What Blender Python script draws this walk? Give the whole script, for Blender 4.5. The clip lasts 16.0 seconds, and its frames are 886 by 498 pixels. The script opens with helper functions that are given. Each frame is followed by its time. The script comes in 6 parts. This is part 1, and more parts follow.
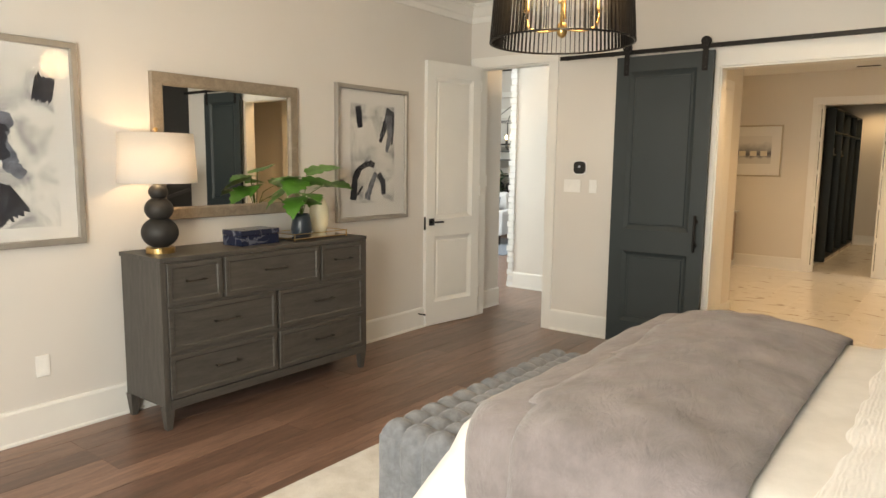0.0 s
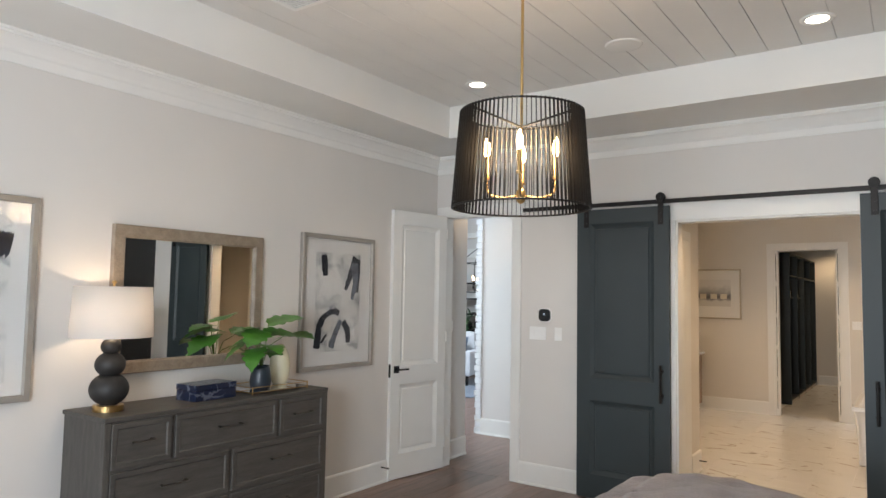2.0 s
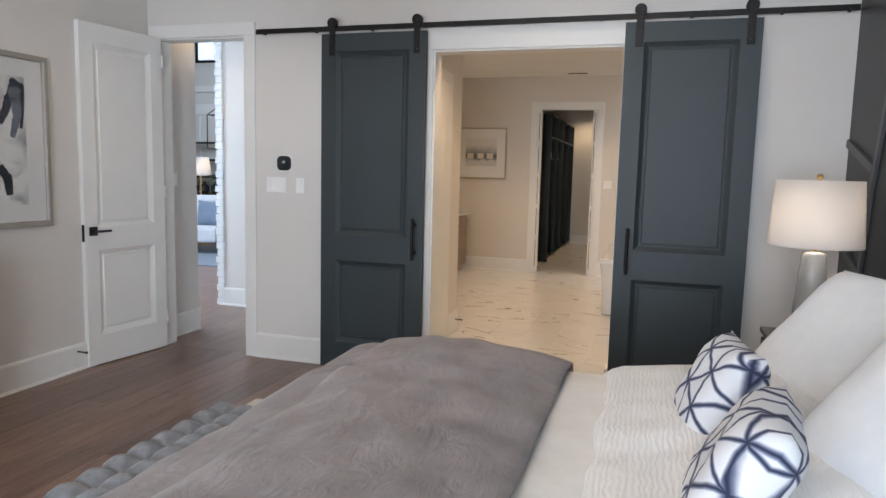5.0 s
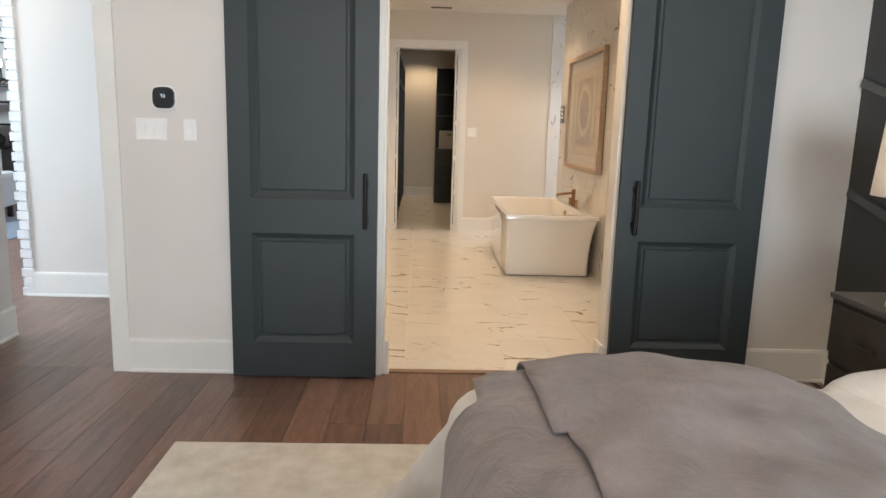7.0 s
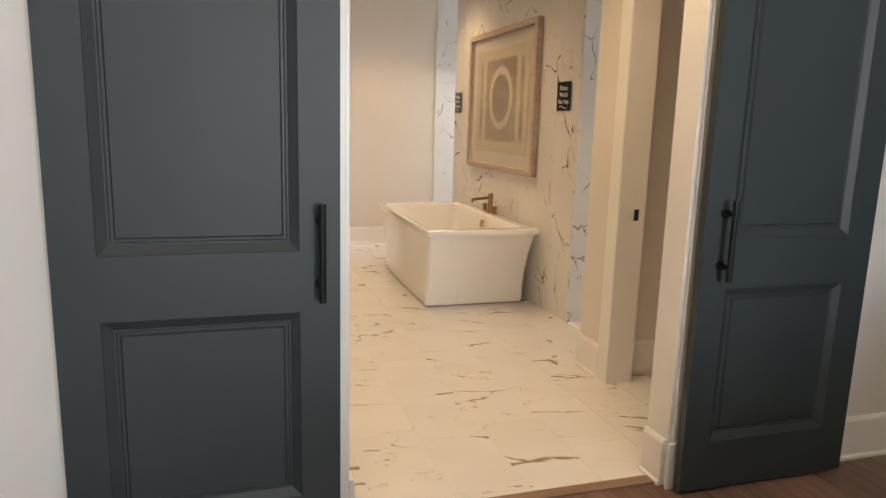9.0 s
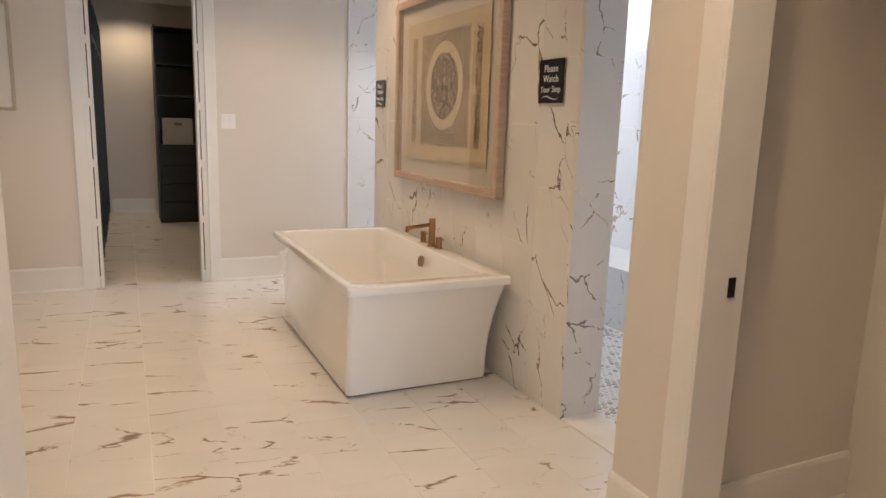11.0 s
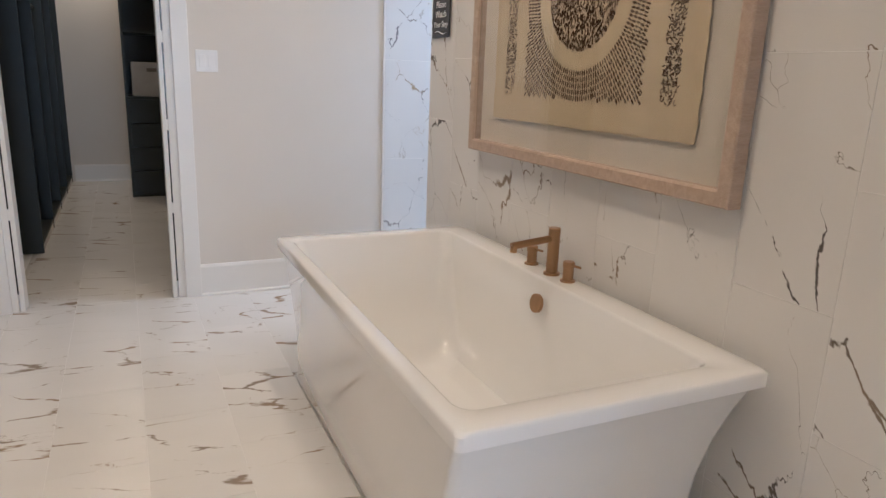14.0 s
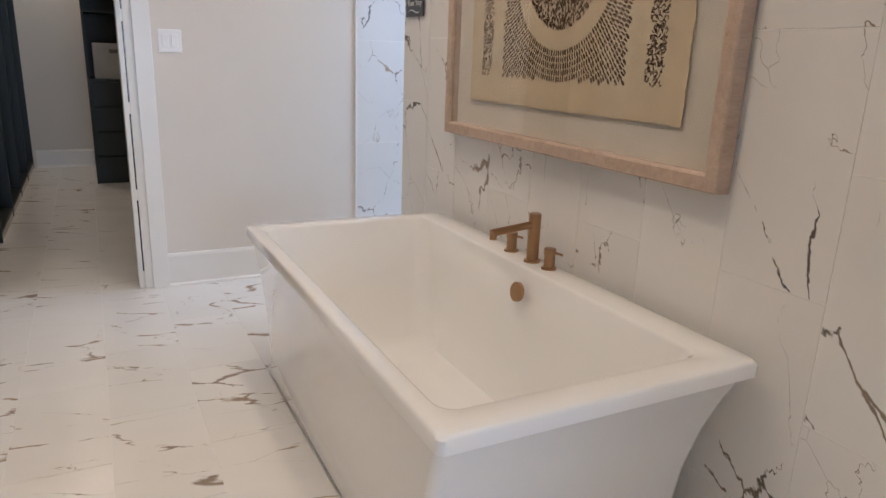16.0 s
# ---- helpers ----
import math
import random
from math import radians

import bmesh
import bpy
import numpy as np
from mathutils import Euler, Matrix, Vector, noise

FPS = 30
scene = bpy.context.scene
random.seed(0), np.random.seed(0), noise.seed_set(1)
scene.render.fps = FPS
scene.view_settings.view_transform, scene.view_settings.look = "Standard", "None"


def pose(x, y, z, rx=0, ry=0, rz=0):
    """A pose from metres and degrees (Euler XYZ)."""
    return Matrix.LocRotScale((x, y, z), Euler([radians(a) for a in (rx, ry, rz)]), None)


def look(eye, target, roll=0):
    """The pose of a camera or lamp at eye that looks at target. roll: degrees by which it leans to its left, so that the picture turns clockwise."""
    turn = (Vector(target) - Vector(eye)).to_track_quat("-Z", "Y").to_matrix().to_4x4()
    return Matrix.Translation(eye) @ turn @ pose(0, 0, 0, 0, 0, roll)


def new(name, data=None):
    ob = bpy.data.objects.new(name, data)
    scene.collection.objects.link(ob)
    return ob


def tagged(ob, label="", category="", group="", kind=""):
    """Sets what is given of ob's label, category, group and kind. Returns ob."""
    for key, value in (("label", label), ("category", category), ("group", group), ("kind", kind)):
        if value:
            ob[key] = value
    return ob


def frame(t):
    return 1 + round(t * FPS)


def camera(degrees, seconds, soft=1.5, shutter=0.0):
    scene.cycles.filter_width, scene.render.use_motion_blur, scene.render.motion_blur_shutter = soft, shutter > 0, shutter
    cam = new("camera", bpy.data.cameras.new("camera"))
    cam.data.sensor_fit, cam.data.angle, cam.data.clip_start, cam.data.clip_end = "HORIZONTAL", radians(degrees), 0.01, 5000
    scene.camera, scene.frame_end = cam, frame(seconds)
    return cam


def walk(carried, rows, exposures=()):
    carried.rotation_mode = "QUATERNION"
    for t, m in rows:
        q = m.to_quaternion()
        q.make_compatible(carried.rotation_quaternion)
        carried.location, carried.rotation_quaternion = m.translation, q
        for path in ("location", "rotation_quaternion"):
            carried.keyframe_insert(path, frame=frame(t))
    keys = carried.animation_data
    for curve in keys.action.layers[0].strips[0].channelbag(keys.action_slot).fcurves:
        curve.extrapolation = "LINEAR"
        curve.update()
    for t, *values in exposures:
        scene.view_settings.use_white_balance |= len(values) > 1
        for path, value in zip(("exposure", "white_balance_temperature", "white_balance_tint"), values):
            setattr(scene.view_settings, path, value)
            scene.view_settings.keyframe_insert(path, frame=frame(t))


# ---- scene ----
cam = camera(66.4, 16.0)
PATH = [
    (0, (3.875, -5.518, 1.535), (2.667, -3.945, 1.279), 0.7),
    (0.5, (3.903, -5.521, 1.62), (2.716, -3.915, 1.528), 0.9),
    (1, (3.895, -5.504, 1.644), (2.728, -3.881, 1.677), 1.0),
    (1.5, (3.892, -5.495, 1.664), (2.735, -3.868, 1.774), 1.0),
    (2, (3.881, -5.473, 1.659), (2.733, -3.84, 1.795), 1.0),
    (2.5, (3.883, -5.475, 1.659), (2.743, -3.838, 1.806), 1.0),
    (3, (3.901, -5.457, 1.65), (2.775, -3.81, 1.796), 1.1),
    (3.5, (3.917, -5.371, 1.626), (2.87, -3.673, 1.772), 1.2),
    (4, (3.97, -5.157, 1.604), (3.008, -3.406, 1.703), 1.3),
    (4.5, (3.892, -4.864, 1.529), (3.073, -3.041, 1.444), 1.3),
    (5, (3.77, -4.511, 1.463), (3.193, -2.609, 1.236), 1.4),
    (5.2, (3.716, -4.351, 1.45), (3.192, -2.44, 1.179), 1.5),
    (6.0, (3.20, -4.32, 1.43), (2.95, -2.38, 1.12), 1.5),
    (6.7, (2.62, -4.02, 1.395), (2.63, -2.06, 1.055), 1.6),
    (7.3, (2.378, -3.344, 1.382), (2.54, -1.383, 1.023), 1.7),
    (7.5, (2.26, -3.238, 1.383), (2.515, -1.288, 1.024), 1.7),
    (8, (2.055, -2.902, 1.38), (2.438, -0.973, 1.018), 1.6),
    (8.5, (1.965, -2.517, 1.381), (2.436, -0.608, 1.015), 1.7),
    (9, (1.975, -2.079, 1.378), (2.562, -0.203, 1.012), 1.6),
    (9.5, (2.031, -1.596, 1.378), (2.701, 0.252, 1.012), 1.6),
    (10, (2.099, -1.156, 1.396), (2.848, 0.663, 1.033), 1.6),
    (10.2, (2.152, -0.998, 1.394), (2.93, 0.809, 1.031), 1.6),
    (12.3, (2.707, 0.516, 1.344), (3.564, 2.284, 0.968), 1.9),
    (12.5, (2.731, 0.661, 1.335), (3.582, 2.43, 0.949), 1.9),
    (13, (2.766, 0.992, 1.315), (3.604, 2.749, 0.858), 2.1),
    (13.5, (2.796, 1.268, 1.317), (3.625, 3.023, 0.834), 2.1),
    (14, (2.745, 1.453, 1.299), (3.572, 3.206, 0.805), 2.1),
    (14.5, (2.726, 1.54, 1.285), (3.574, 3.277, 0.772), 1.9),
    (15, (2.744, 1.544, 1.288), (3.614, 3.267, 0.764), 2.0),
    (15.5, (2.762, 1.543, 1.294), (3.645, 3.256, 0.759), 1.9),
    (16, (2.777, 1.537, 1.29), (3.666, 3.246, 0.752), 2.1),
]
walk(cam, [(t, look(eye, target, roll)) for t, eye, target, roll in PATH],
     [(0, -0.13, 8500, 10), (0.6, -0.28, 7700, 10), (1.5, -0.32, 6700, 10), (3.5, -0.33, 6450, 11), (5.0, -0.31, 6200, 12), (7.5, -0.02, 6700, 10),
      (9.0, -0.06, 6800, 11), (10.2, -0.12, 6450, 14), (12.3, -0.20, 5420, 10), (16.0, -0.23, 5020, 10)])

# ---- world ----
# world, sun and large lights
world = bpy.data.worlds.new("world")
scene.world = world
world.use_nodes = True
wn = world.node_tree.nodes
sky = wn.new("ShaderNodeTexSky")
sky.sky_type, sky.sun_disc = "NISHITA", False
sky.sun_elevation, sky.sun_rotation = radians(48), radians(150)
world.node_tree.links.new(sky.outputs[0], wn["Background"].inputs[0])
wn["Background"].inputs[1].default_value = 0.12
sun_data = bpy.data.lights.new("sun", "SUN")
sun_data.energy, sun_data.angle, sun_data.color = 3.0, radians(0.5), (1.0, 0.95, 0.88)
sun_ob = new("sun", sun_data)
sun_ob.matrix_world = look((0, 0, 20), (6.5, -11.3, 5.5))


def area_lamp(name, at, to, w, h, watts, colour):
    d = bpy.data.lights.new(name, "AREA")
    d.shape, d.size, d.size_y, d.energy, d.color = "RECTANGLE", w, h, watts, colour
    o = new(name, d)
    o.matrix_world = look(at, to)
    return o


def point_lamp(name, at, watts, colour, radius=0.03):
    d = bpy.data.lights.new(name, "POINT")
    d.energy, d.color, d.shadow_soft_size = watts, colour, radius
    o = new(name, d)
    o.location = at
    return o


def spot_lamp(name, at, watts, colour, cone=110, blend=0.6, radius=0.05):
    d = bpy.data.lights.new(name, "SPOT")
    d.energy, d.color, d.shadow_soft_size, d.spot_size, d.spot_blend = watts, colour, radius, radians(cone), blend
    o = new(name, d)
    o.location = at
    return o


DAY = (0.80, 0.90, 1.0)
WARM = (1.0, 0.72, 0.44)
SOFT = (1.0, 0.82, 0.62)
area_lamp("window_light", (1.5, -7.02, 1.5), (1.5, 0, 1.3), 1.3, 1.8, 32, DAY)
area_lamp("window_light", (3.4, -7.02, 1.5), (3.4, 0, 1.3), 1.3, 1.8, 210, DAY)
# unseen lamp added inside the shower for its daylight; no window is built
area_lamp("shower_window_light", (5.1, 4.9, 2.45), (5.0, 3.0, 0.4), 1.0, 0.8, 42, (0.95, 0.97, 1.0))
# two added lamps brighten living room and hall as daylight; no window at either spot
area_lamp("hall_window_light", (-3.2, 2.6, 3.6), (-1.5, 4.5, 0.5), 2.0, 1.6, 280, (0.70, 0.85, 1.0))
area_lamp("hall_window_light", (-2.4, 0.35, 2.0), (0.1, 1.6, 1.4), 1.4, 2.2, 130, (0.70, 0.85, 1.0))
LIGHTS_BED = [(1.12, -1.12), (3.44, -1.12), (1.12, -5.4), (3.44, -5.4)]
for lx, ly in LIGHTS_BED:
    spot_lamp("downlight_lamp", (lx, ly, 3.27), 26 if lx < 3 else 46, SOFT, 110 if lx < 3 else 122)
LIGHTS_BATH = [(3.0, 0.5), (3.1, 3.0), (3.55, 4.3), (1.4, 3.6)]
for lx, ly in LIGHTS_BATH:
    spot_lamp("downlight_lamp", (lx, ly, 2.83), 96 if ly < 1 else 62, (1.0, 0.69, 0.40), 130, radius=0.08)
# unseen spots added to brighten closet and hall; they have no fixtures
spot_lamp("downlight_lamp", (2.5, 7.6, 2.83), 46, WARM, 140)
spot_lamp("downlight_lamp", (2.5, 9.5, 2.83), 38, WARM, 140)
spot_lamp("downlight_lamp", (0.55, 0.9, 3.25), 40, WARM, 130)

# ---- materials ----
MATS = {}


def nodes_of(name):
    m = bpy.data.materials.new(name)
    m.use_nodes = True
    MATS[name] = m
    nt = m.node_tree
    return m, nt, nt.nodes["Principled BSDF"]


def add(nt, kind, **vals):
    n = nt.nodes.new(kind)
    for k, v in vals.items():
        if k in n.inputs:
            n.inputs[k].default_value = v
    return n


def ramp(nt, src, stops):
    r = nt.nodes.new("ShaderNodeValToRGB")
    el = r.color_ramp.elements
    while len(el) < len(stops):
        el.new(0.5)
    for e, (p, c) in zip(el, stops):
        e.position, e.color = p, (*c, 1)
    nt.links.new(src, r.inputs[0])
    return r


def coords(nt, scale=(1, 1, 1), kind="Object", turn=(0, 0, 0)):
    tc = nt.nodes.new("ShaderNodeTexCoord")
    mp = nt.nodes.new("ShaderNodeMapping")
    mp.inputs["Scale"].default_value = scale
    mp.inputs["Rotation"].default_value = turn
    nt.links.new(tc.outputs[kind], mp.inputs[0])
    return mp.outputs[0]


def bumped(nt, bsdf, src, strength, distance=0.01):
    b = nt.nodes.new("ShaderNodeBump")
    b.inputs["Strength"].default_value, b.inputs["Distance"].default_value = strength, distance
    nt.links.new(src, b.inputs["Height"])
    nt.links.new(b.outputs[0], bsdf.inputs["Normal"])
    return b


def plain(name, colour, rough=0.5, metal=0.0, vary=0.06, scale=6.0, grain=0.0, grain_scale=200.0, coat=0.0, spec=0.5):
    """A paint, metal or plastic with faint unevenness of tone and an optional fine relief."""
    m, nt, b = nodes_of(name)
    uv = coords(nt)
    n = add(nt, "ShaderNodeTexNoise", Scale=scale, Detail=5.0)
    nt.links.new(uv, n.inputs["Vector"])
    lo = tuple(c * (1 - vary) for c in colour)
    hi = tuple(min(1, c * (1 + vary)) for c in colour)
    r = ramp(nt, n.outputs[0], [(0.3, lo), (0.7, hi)])
    nt.links.new(r.outputs[0], b.inputs["Base Color"])
    b.inputs["Roughness"].default_value, b.inputs["Metallic"].default_value = rough, metal
    b.inputs["Coat Weight"].default_value = coat
    b.inputs["Specular IOR Level"].default_value = spec
    if grain:
        g = add(nt, "ShaderNodeTexNoise", Scale=grain_scale, Detail=2.0)
        nt.links.new(uv, g.inputs["Vector"])
        bumped(nt, b, g.outputs[0], grain, 0.002)
    return m


def wood(name, dark, light, along=(1, 8, 8), rough=0.45, vary=0.0, bump=0.15, scale=3.0):
    """Grain stretched along one axis; vary adds a tone of its own to each object."""
    m, nt, b = nodes_of(name)
    uv = coords(nt, along)
    oi = nt.nodes.new("ShaderNodeObjectInfo")
    off = nt.nodes.new("ShaderNodeVectorMath")
    off.operation = "ADD"
    mul = nt.nodes.new("ShaderNodeMath")
    mul.operation, mul.inputs[1].default_value = "MULTIPLY", 37.0
    nt.links.new(oi.outputs["Random"], mul.inputs[0])
    nt.links.new(uv, off.inputs[0])
    nt.links.new(mul.outputs[0], off.inputs[1])
    n = add(nt, "ShaderNodeTexNoise", Scale=scale, Detail=8.0, Roughness=0.62, Distortion=0.6)
    nt.links.new(off.outputs[0], n.inputs["Vector"])
    f = add(nt, "ShaderNodeTexNoise", Scale=scale * 9, Detail=3.0, Roughness=0.7)
    nt.links.new(off.outputs[0], f.inputs["Vector"])
    mx = nt.nodes.new("ShaderNodeMix")
    mx.inputs[0].default_value = 0.35
    nt.links.new(n.outputs[0], mx.inputs[2])
    nt.links.new(f.outputs[0], mx.inputs[3])
    r = ramp(nt, mx.outputs[0], [(0.32, dark), (0.66, light)])
    hsv = nt.nodes.new("ShaderNodeHueSaturation")
    nt.links.new(r.outputs[0], hsv.inputs["Color"])
    mr = nt.nodes.new("ShaderNodeMapRange")
    mr.inputs[3].default_value, mr.inputs[4].default_value = 1 - vary, 1 + vary
    nt.links.new(oi.outputs["Random"], mr.inputs[0])
    nt.links.new(mr.outputs[0], hsv.inputs["Value"])
    nt.links.new(hsv.outputs[0], b.inputs["Base Color"])
    b.inputs["Roughness"].default_value = rough
    bumped(nt, b, f.outputs[0], bump, 0.002)
    return m


def marble(name, ground, vein, rough=0.12, scale=(1, 1, 1), cells=1.9, widest=0.032, brown=(0.42, 0.33, 0.22), lo=0.48, hi=0.78, broken=0.0, slant=0.0):
    """White porcelain marble: sparse sharp veins in grey and rust-brown, shifted for each tile."""
    m, nt, b = nodes_of(name)
    uv = coords(nt)
    oi = nt.nodes.new("ShaderNodeObjectInfo")
    mul = nt.nodes.new("ShaderNodeMath")
    mul.operation, mul.inputs[1].default_value = "MULTIPLY", 61.0
    nt.links.new(oi.outputs["Random"], mul.inputs[0])
    off = nt.nodes.new("ShaderNodeVectorMath")
    off.operation = "ADD"
    turned = nt.nodes.new("ShaderNodeVectorRotate")
    turned.rotation_type, turned.inputs["Angle"].default_value = "Z_AXIS", radians(slant)
    nt.links.new(uv, turned.inputs["Vector"])
    squeeze = nt.nodes.new("ShaderNodeVectorMath")
    squeeze.operation, squeeze.inputs[1].default_value = "MULTIPLY", scale
    nt.links.new(turned.outputs[0], squeeze.inputs[0])
    nt.links.new(squeeze.outputs[0], off.inputs[0])
    nt.links.new(mul.outputs[0], off.inputs[1])
    bend = add(nt, "ShaderNodeTexNoise", Scale=2.2, Detail=6.0, Roughness=0.6)
    nt.links.new(off.outputs[0], bend.inputs["Vector"])
    mixv = nt.nodes.new("ShaderNodeVectorMath")
    mixv.operation = "MULTIPLY_ADD"
    mixv.inputs[1].default_value = (0.35, 0.35, 0.35)
    nt.links.new(bend.outputs["Color"], mixv.inputs[0])
    nt.links.new(off.outputs[0], mixv.inputs[2])
    v = add(nt, "ShaderNodeTexVoronoi", Scale=cells)
    v.feature = "DISTANCE_TO_EDGE"
    nt.links.new(mixv.outputs[0], v.inputs["Vector"])
    width = add(nt, "ShaderNodeTexNoise", Scale=3.2, Detail=4.0)
    nt.links.new(off.outputs[0], width.inputs["Vector"])
    wr = nt.nodes.new("ShaderNodeMapRange")
    wr.inputs[1].default_value, wr.inputs[2].default_value = lo, hi
    wr.inputs[3].default_value, wr.inputs[4].default_value = 0.002, widest
    nt.links.new(width.outputs[0], wr.inputs[0])
    cmp_ = nt.nodes.new("ShaderNodeMath")
    cmp_.operation = "DIVIDE"
    nt.links.new(v.outputs["Distance"], cmp_.inputs[0])
    nt.links.new(wr.outputs[0], cmp_.inputs[1])
    edge = nt.nodes.new("ShaderNodeMapRange")
    edge.inputs[1].default_value, edge.inputs[2].default_value = 0.35, 1.0
    edge.inputs[3].default_value, edge.inputs[4].default_value = 1.0, 0.0
    nt.links.new(cmp_.outputs[0], edge.inputs[0])
    if broken:
        chip = add(nt, "ShaderNodeTexNoise", Scale=broken, Detail=5.0, Roughness=0.7)
        nt.links.new(off.outputs[0], chip.inputs["Vector"])
        cut = nt.nodes.new("ShaderNodeMapRange")
        cut.inputs[1].default_value, cut.inputs[2].default_value = 0.455, 0.505
        nt.links.new(chip.outputs[0], cut.inputs[0])
        cutm = nt.nodes.new("ShaderNodeMath")
        cutm.operation = "MULTIPLY"
        nt.links.new(edge.outputs[0], cutm.inputs[0])
        nt.links.new(cut.outputs[0], cutm.inputs[1])
        edge = cutm
    tint = add(nt, "ShaderNodeTexNoise", Scale=3.0, Detail=2.0)
    nt.links.new(off.outputs[0], tint.inputs["Vector"])
    vc = ramp(nt, tint.outputs[0], [(0.42, vein), (0.6, brown)])
    cloud = add(nt, "ShaderNodeTexNoise", Scale=1.6, Detail=5.0)
    nt.links.new(off.outputs[0], cloud.inputs["Vector"])
    gc = ramp(nt, cloud.outputs[0], [(0.3, tuple(c * 0.93 for c in ground)), (0.7, ground)])
    mx = nt.nodes.new("ShaderNodeMix")
    mx.data_type = "RGBA"
    nt.links.new(edge.outputs[0], mx.inputs[0])
    nt.links.new(gc.outputs[0], mx.inputs[6])
    nt.links.new(vc.outputs[0], mx.inputs[7])
    nt.links.new(mx.outputs[2], b.inputs["Base Color"])
    b.inputs["Roughness"].default_value = rough
    return m


def fabric(name, colour, light=None, scale=260.0, bump=0.5, rough=0.95, sheen=0.3, patch=5.0, vary=0.1):
    m, nt, b = nodes_of(name)
    uv = coords(nt)
    n = add(nt, "ShaderNodeTexNoise", Scale=patch, Detail=6.0, Roughness=0.65)
    nt.links.new(uv, n.inputs["Vector"])
    light = light or tuple(min(1, c * (1 + vary)) for c in colour)
    r = ramp(nt, n.outputs[0], [(0.3, tuple(c * (1 - vary) for c in colour)), (0.7, light)])
    nt.links.new(r.outputs[0], b.inputs["Base Color"])
    w = add(nt, "ShaderNodeTexNoise", Scale=scale, Detail=2.0)
    nt.links.new(uv, w.inputs["Vector"])
    bumped(nt, b, w.outputs[0], bump, 0.003)
    b.inputs["Roughness"].default_value = rough
    b.inputs["Sheen Weight"].default_value = sheen
    return m


def glow(name, colour, strength):
    m, nt, b = nodes_of(name)
    b.inputs["Base Color"].default_value = (*colour, 1)
    b.inputs["Emission Color"].default_value = (*colour, 1)
    b.inputs["Emission Strength"].default_value = strength
    return m


WALL = plain("wall_paint", (0.72, 0.69, 0.655), 0.75, vary=0.02, scale=1.5, grain=0.12, grain_scale=160)
TRIM = plain("white_trim_paint", (0.83, 0.82, 0.79), 0.35, vary=0.02, scale=4)
CEIL = plain("ceiling_paint", (0.78, 0.77, 0.74), 0.8, vary=0.02, scale=2, grain=0.1, grain_scale=140)
SHIPLAP = plain("ceiling_board_paint", (0.74, 0.72, 0.69), 0.5, vary=0.02, scale=3)
BATHWALL = plain("bath_wall_paint", (0.74, 0.70, 0.64), 0.7, vary=0.02, scale=1.5, grain=0.1, grain_scale=160)
SLATE = plain("slate_door_paint", (0.028, 0.039, 0.043), 0.5, vary=0.08, scale=3, grain=0.12, grain_scale=90)
ACCENT = plain("charcoal_wall_paint", (0.035, 0.036, 0.038), 0.45, vary=0.06, scale=2)
ACCENT_TRIM = plain("charcoal_batten_paint", (0.075, 0.077, 0.08), 0.4, vary=0.06, scale=2)
IRON = plain("black_iron", (0.018, 0.016, 0.015), 0.45, 0.6, vary=0.2, scale=30)
BLACK = plain("black_plastic", (0.01, 0.01, 0.012), 0.25)
BRASS = plain("brushed_brass", (0.60, 0.40, 0.17), 0.28, 1.0, vary=0.06, scale=40)
BRONZE = plain("champagne_bronze", (0.42, 0.26, 0.14), 0.3, 1.0, vary=0.06, scale=40)
PEWTER = plain("pewter_handle", (0.14, 0.13, 0.12), 0.35, 0.9, vary=0.1, scale=30)
TUB = plain("white_acrylic", (0.87, 0.87, 0.865), 0.06, vary=0.01, scale=2, coat=1.0)
PLASTIC = plain("white_plastic", (0.88, 0.875, 0.86), 0.35)
PLANK = wood("oak_plank", (0.092, 0.053, 0.039), (0.265, 0.156, 0.116), (9, 1.0, 9), 0.29, 0.30, 0.12, 2.5)
DRESSER = wood("grey_stained_oak", (0.045, 0.041, 0.037), (0.097, 0.088, 0.079), (9, 1.2, 9), 0.5, 0.03, 0.1, 4)
DRESSER_V = wood("grey_stained_oak_upright", (0.045, 0.041, 0.037), (0.097, 0.088, 0.079), (9, 9, 1.2), 0.5, 0.03, 0.1, 4)
MIRROR_FRAME = wood("weathered_wood_frame", (0.19, 0.145, 0.105), (0.36, 0.29, 0.22), (6, 1.5, 6), 0.5, 0.03, 0.1, 2.2)
OAK_FRAME = wood("pale_oak_frame", (0.40, 0.295, 0.22), (0.58, 0.46, 0.36), (8, 1.2, 8), 0.5, 0.02, 0.1, 4)
SILVER = plain("champagne_silver_frame", (0.36, 0.335, 0.30), 0.42, 0.35, vary=0.08, scale=12)
MARBLE = marble("marble_tile", (0.80, 0.785, 0.76), (0.11, 0.10, 0.095), cells=3.2, widest=0.042, scale=(1.25, 0.62, 1.0), brown=(0.28, 0.22, 0.16), lo=0.46, hi=0.76, broken=5.0, slant=-32)
MARBLE_F = marble("marble_floor_tile", (0.80, 0.785, 0.76), (0.30, 0.25, 0.20), 0.24, (0.6, 1.9, 1), 2.2, 0.085, (0.34, 0.25, 0.17), 0.49, 0.75, broken=6.0, slant=12)
GROUT = plain("grout", (0.85, 0.84, 0.82), 0.7)
GREY_FABRIC = fabric("grey_linen", (0.150, 0.157, 0.172), (0.215, 0.224, 0.243), patch=30, vary=0.12)
DUVET = fabric("taupe_quilt_linen", (0.176, 0.150, 0.150), (0.268, 0.230, 0.230), patch=7, bump=0.35)
WHITE_BED = fabric("white_cotton", (0.74, 0.71, 0.66), (0.80, 0.77, 0.73), bump=0.3)
nt = DUVET.node_tree
wr_ = add(nt, "ShaderNodeTexNoise", Scale=7.0, Detail=9.0, Roughness=0.68, Distortion=0.7)
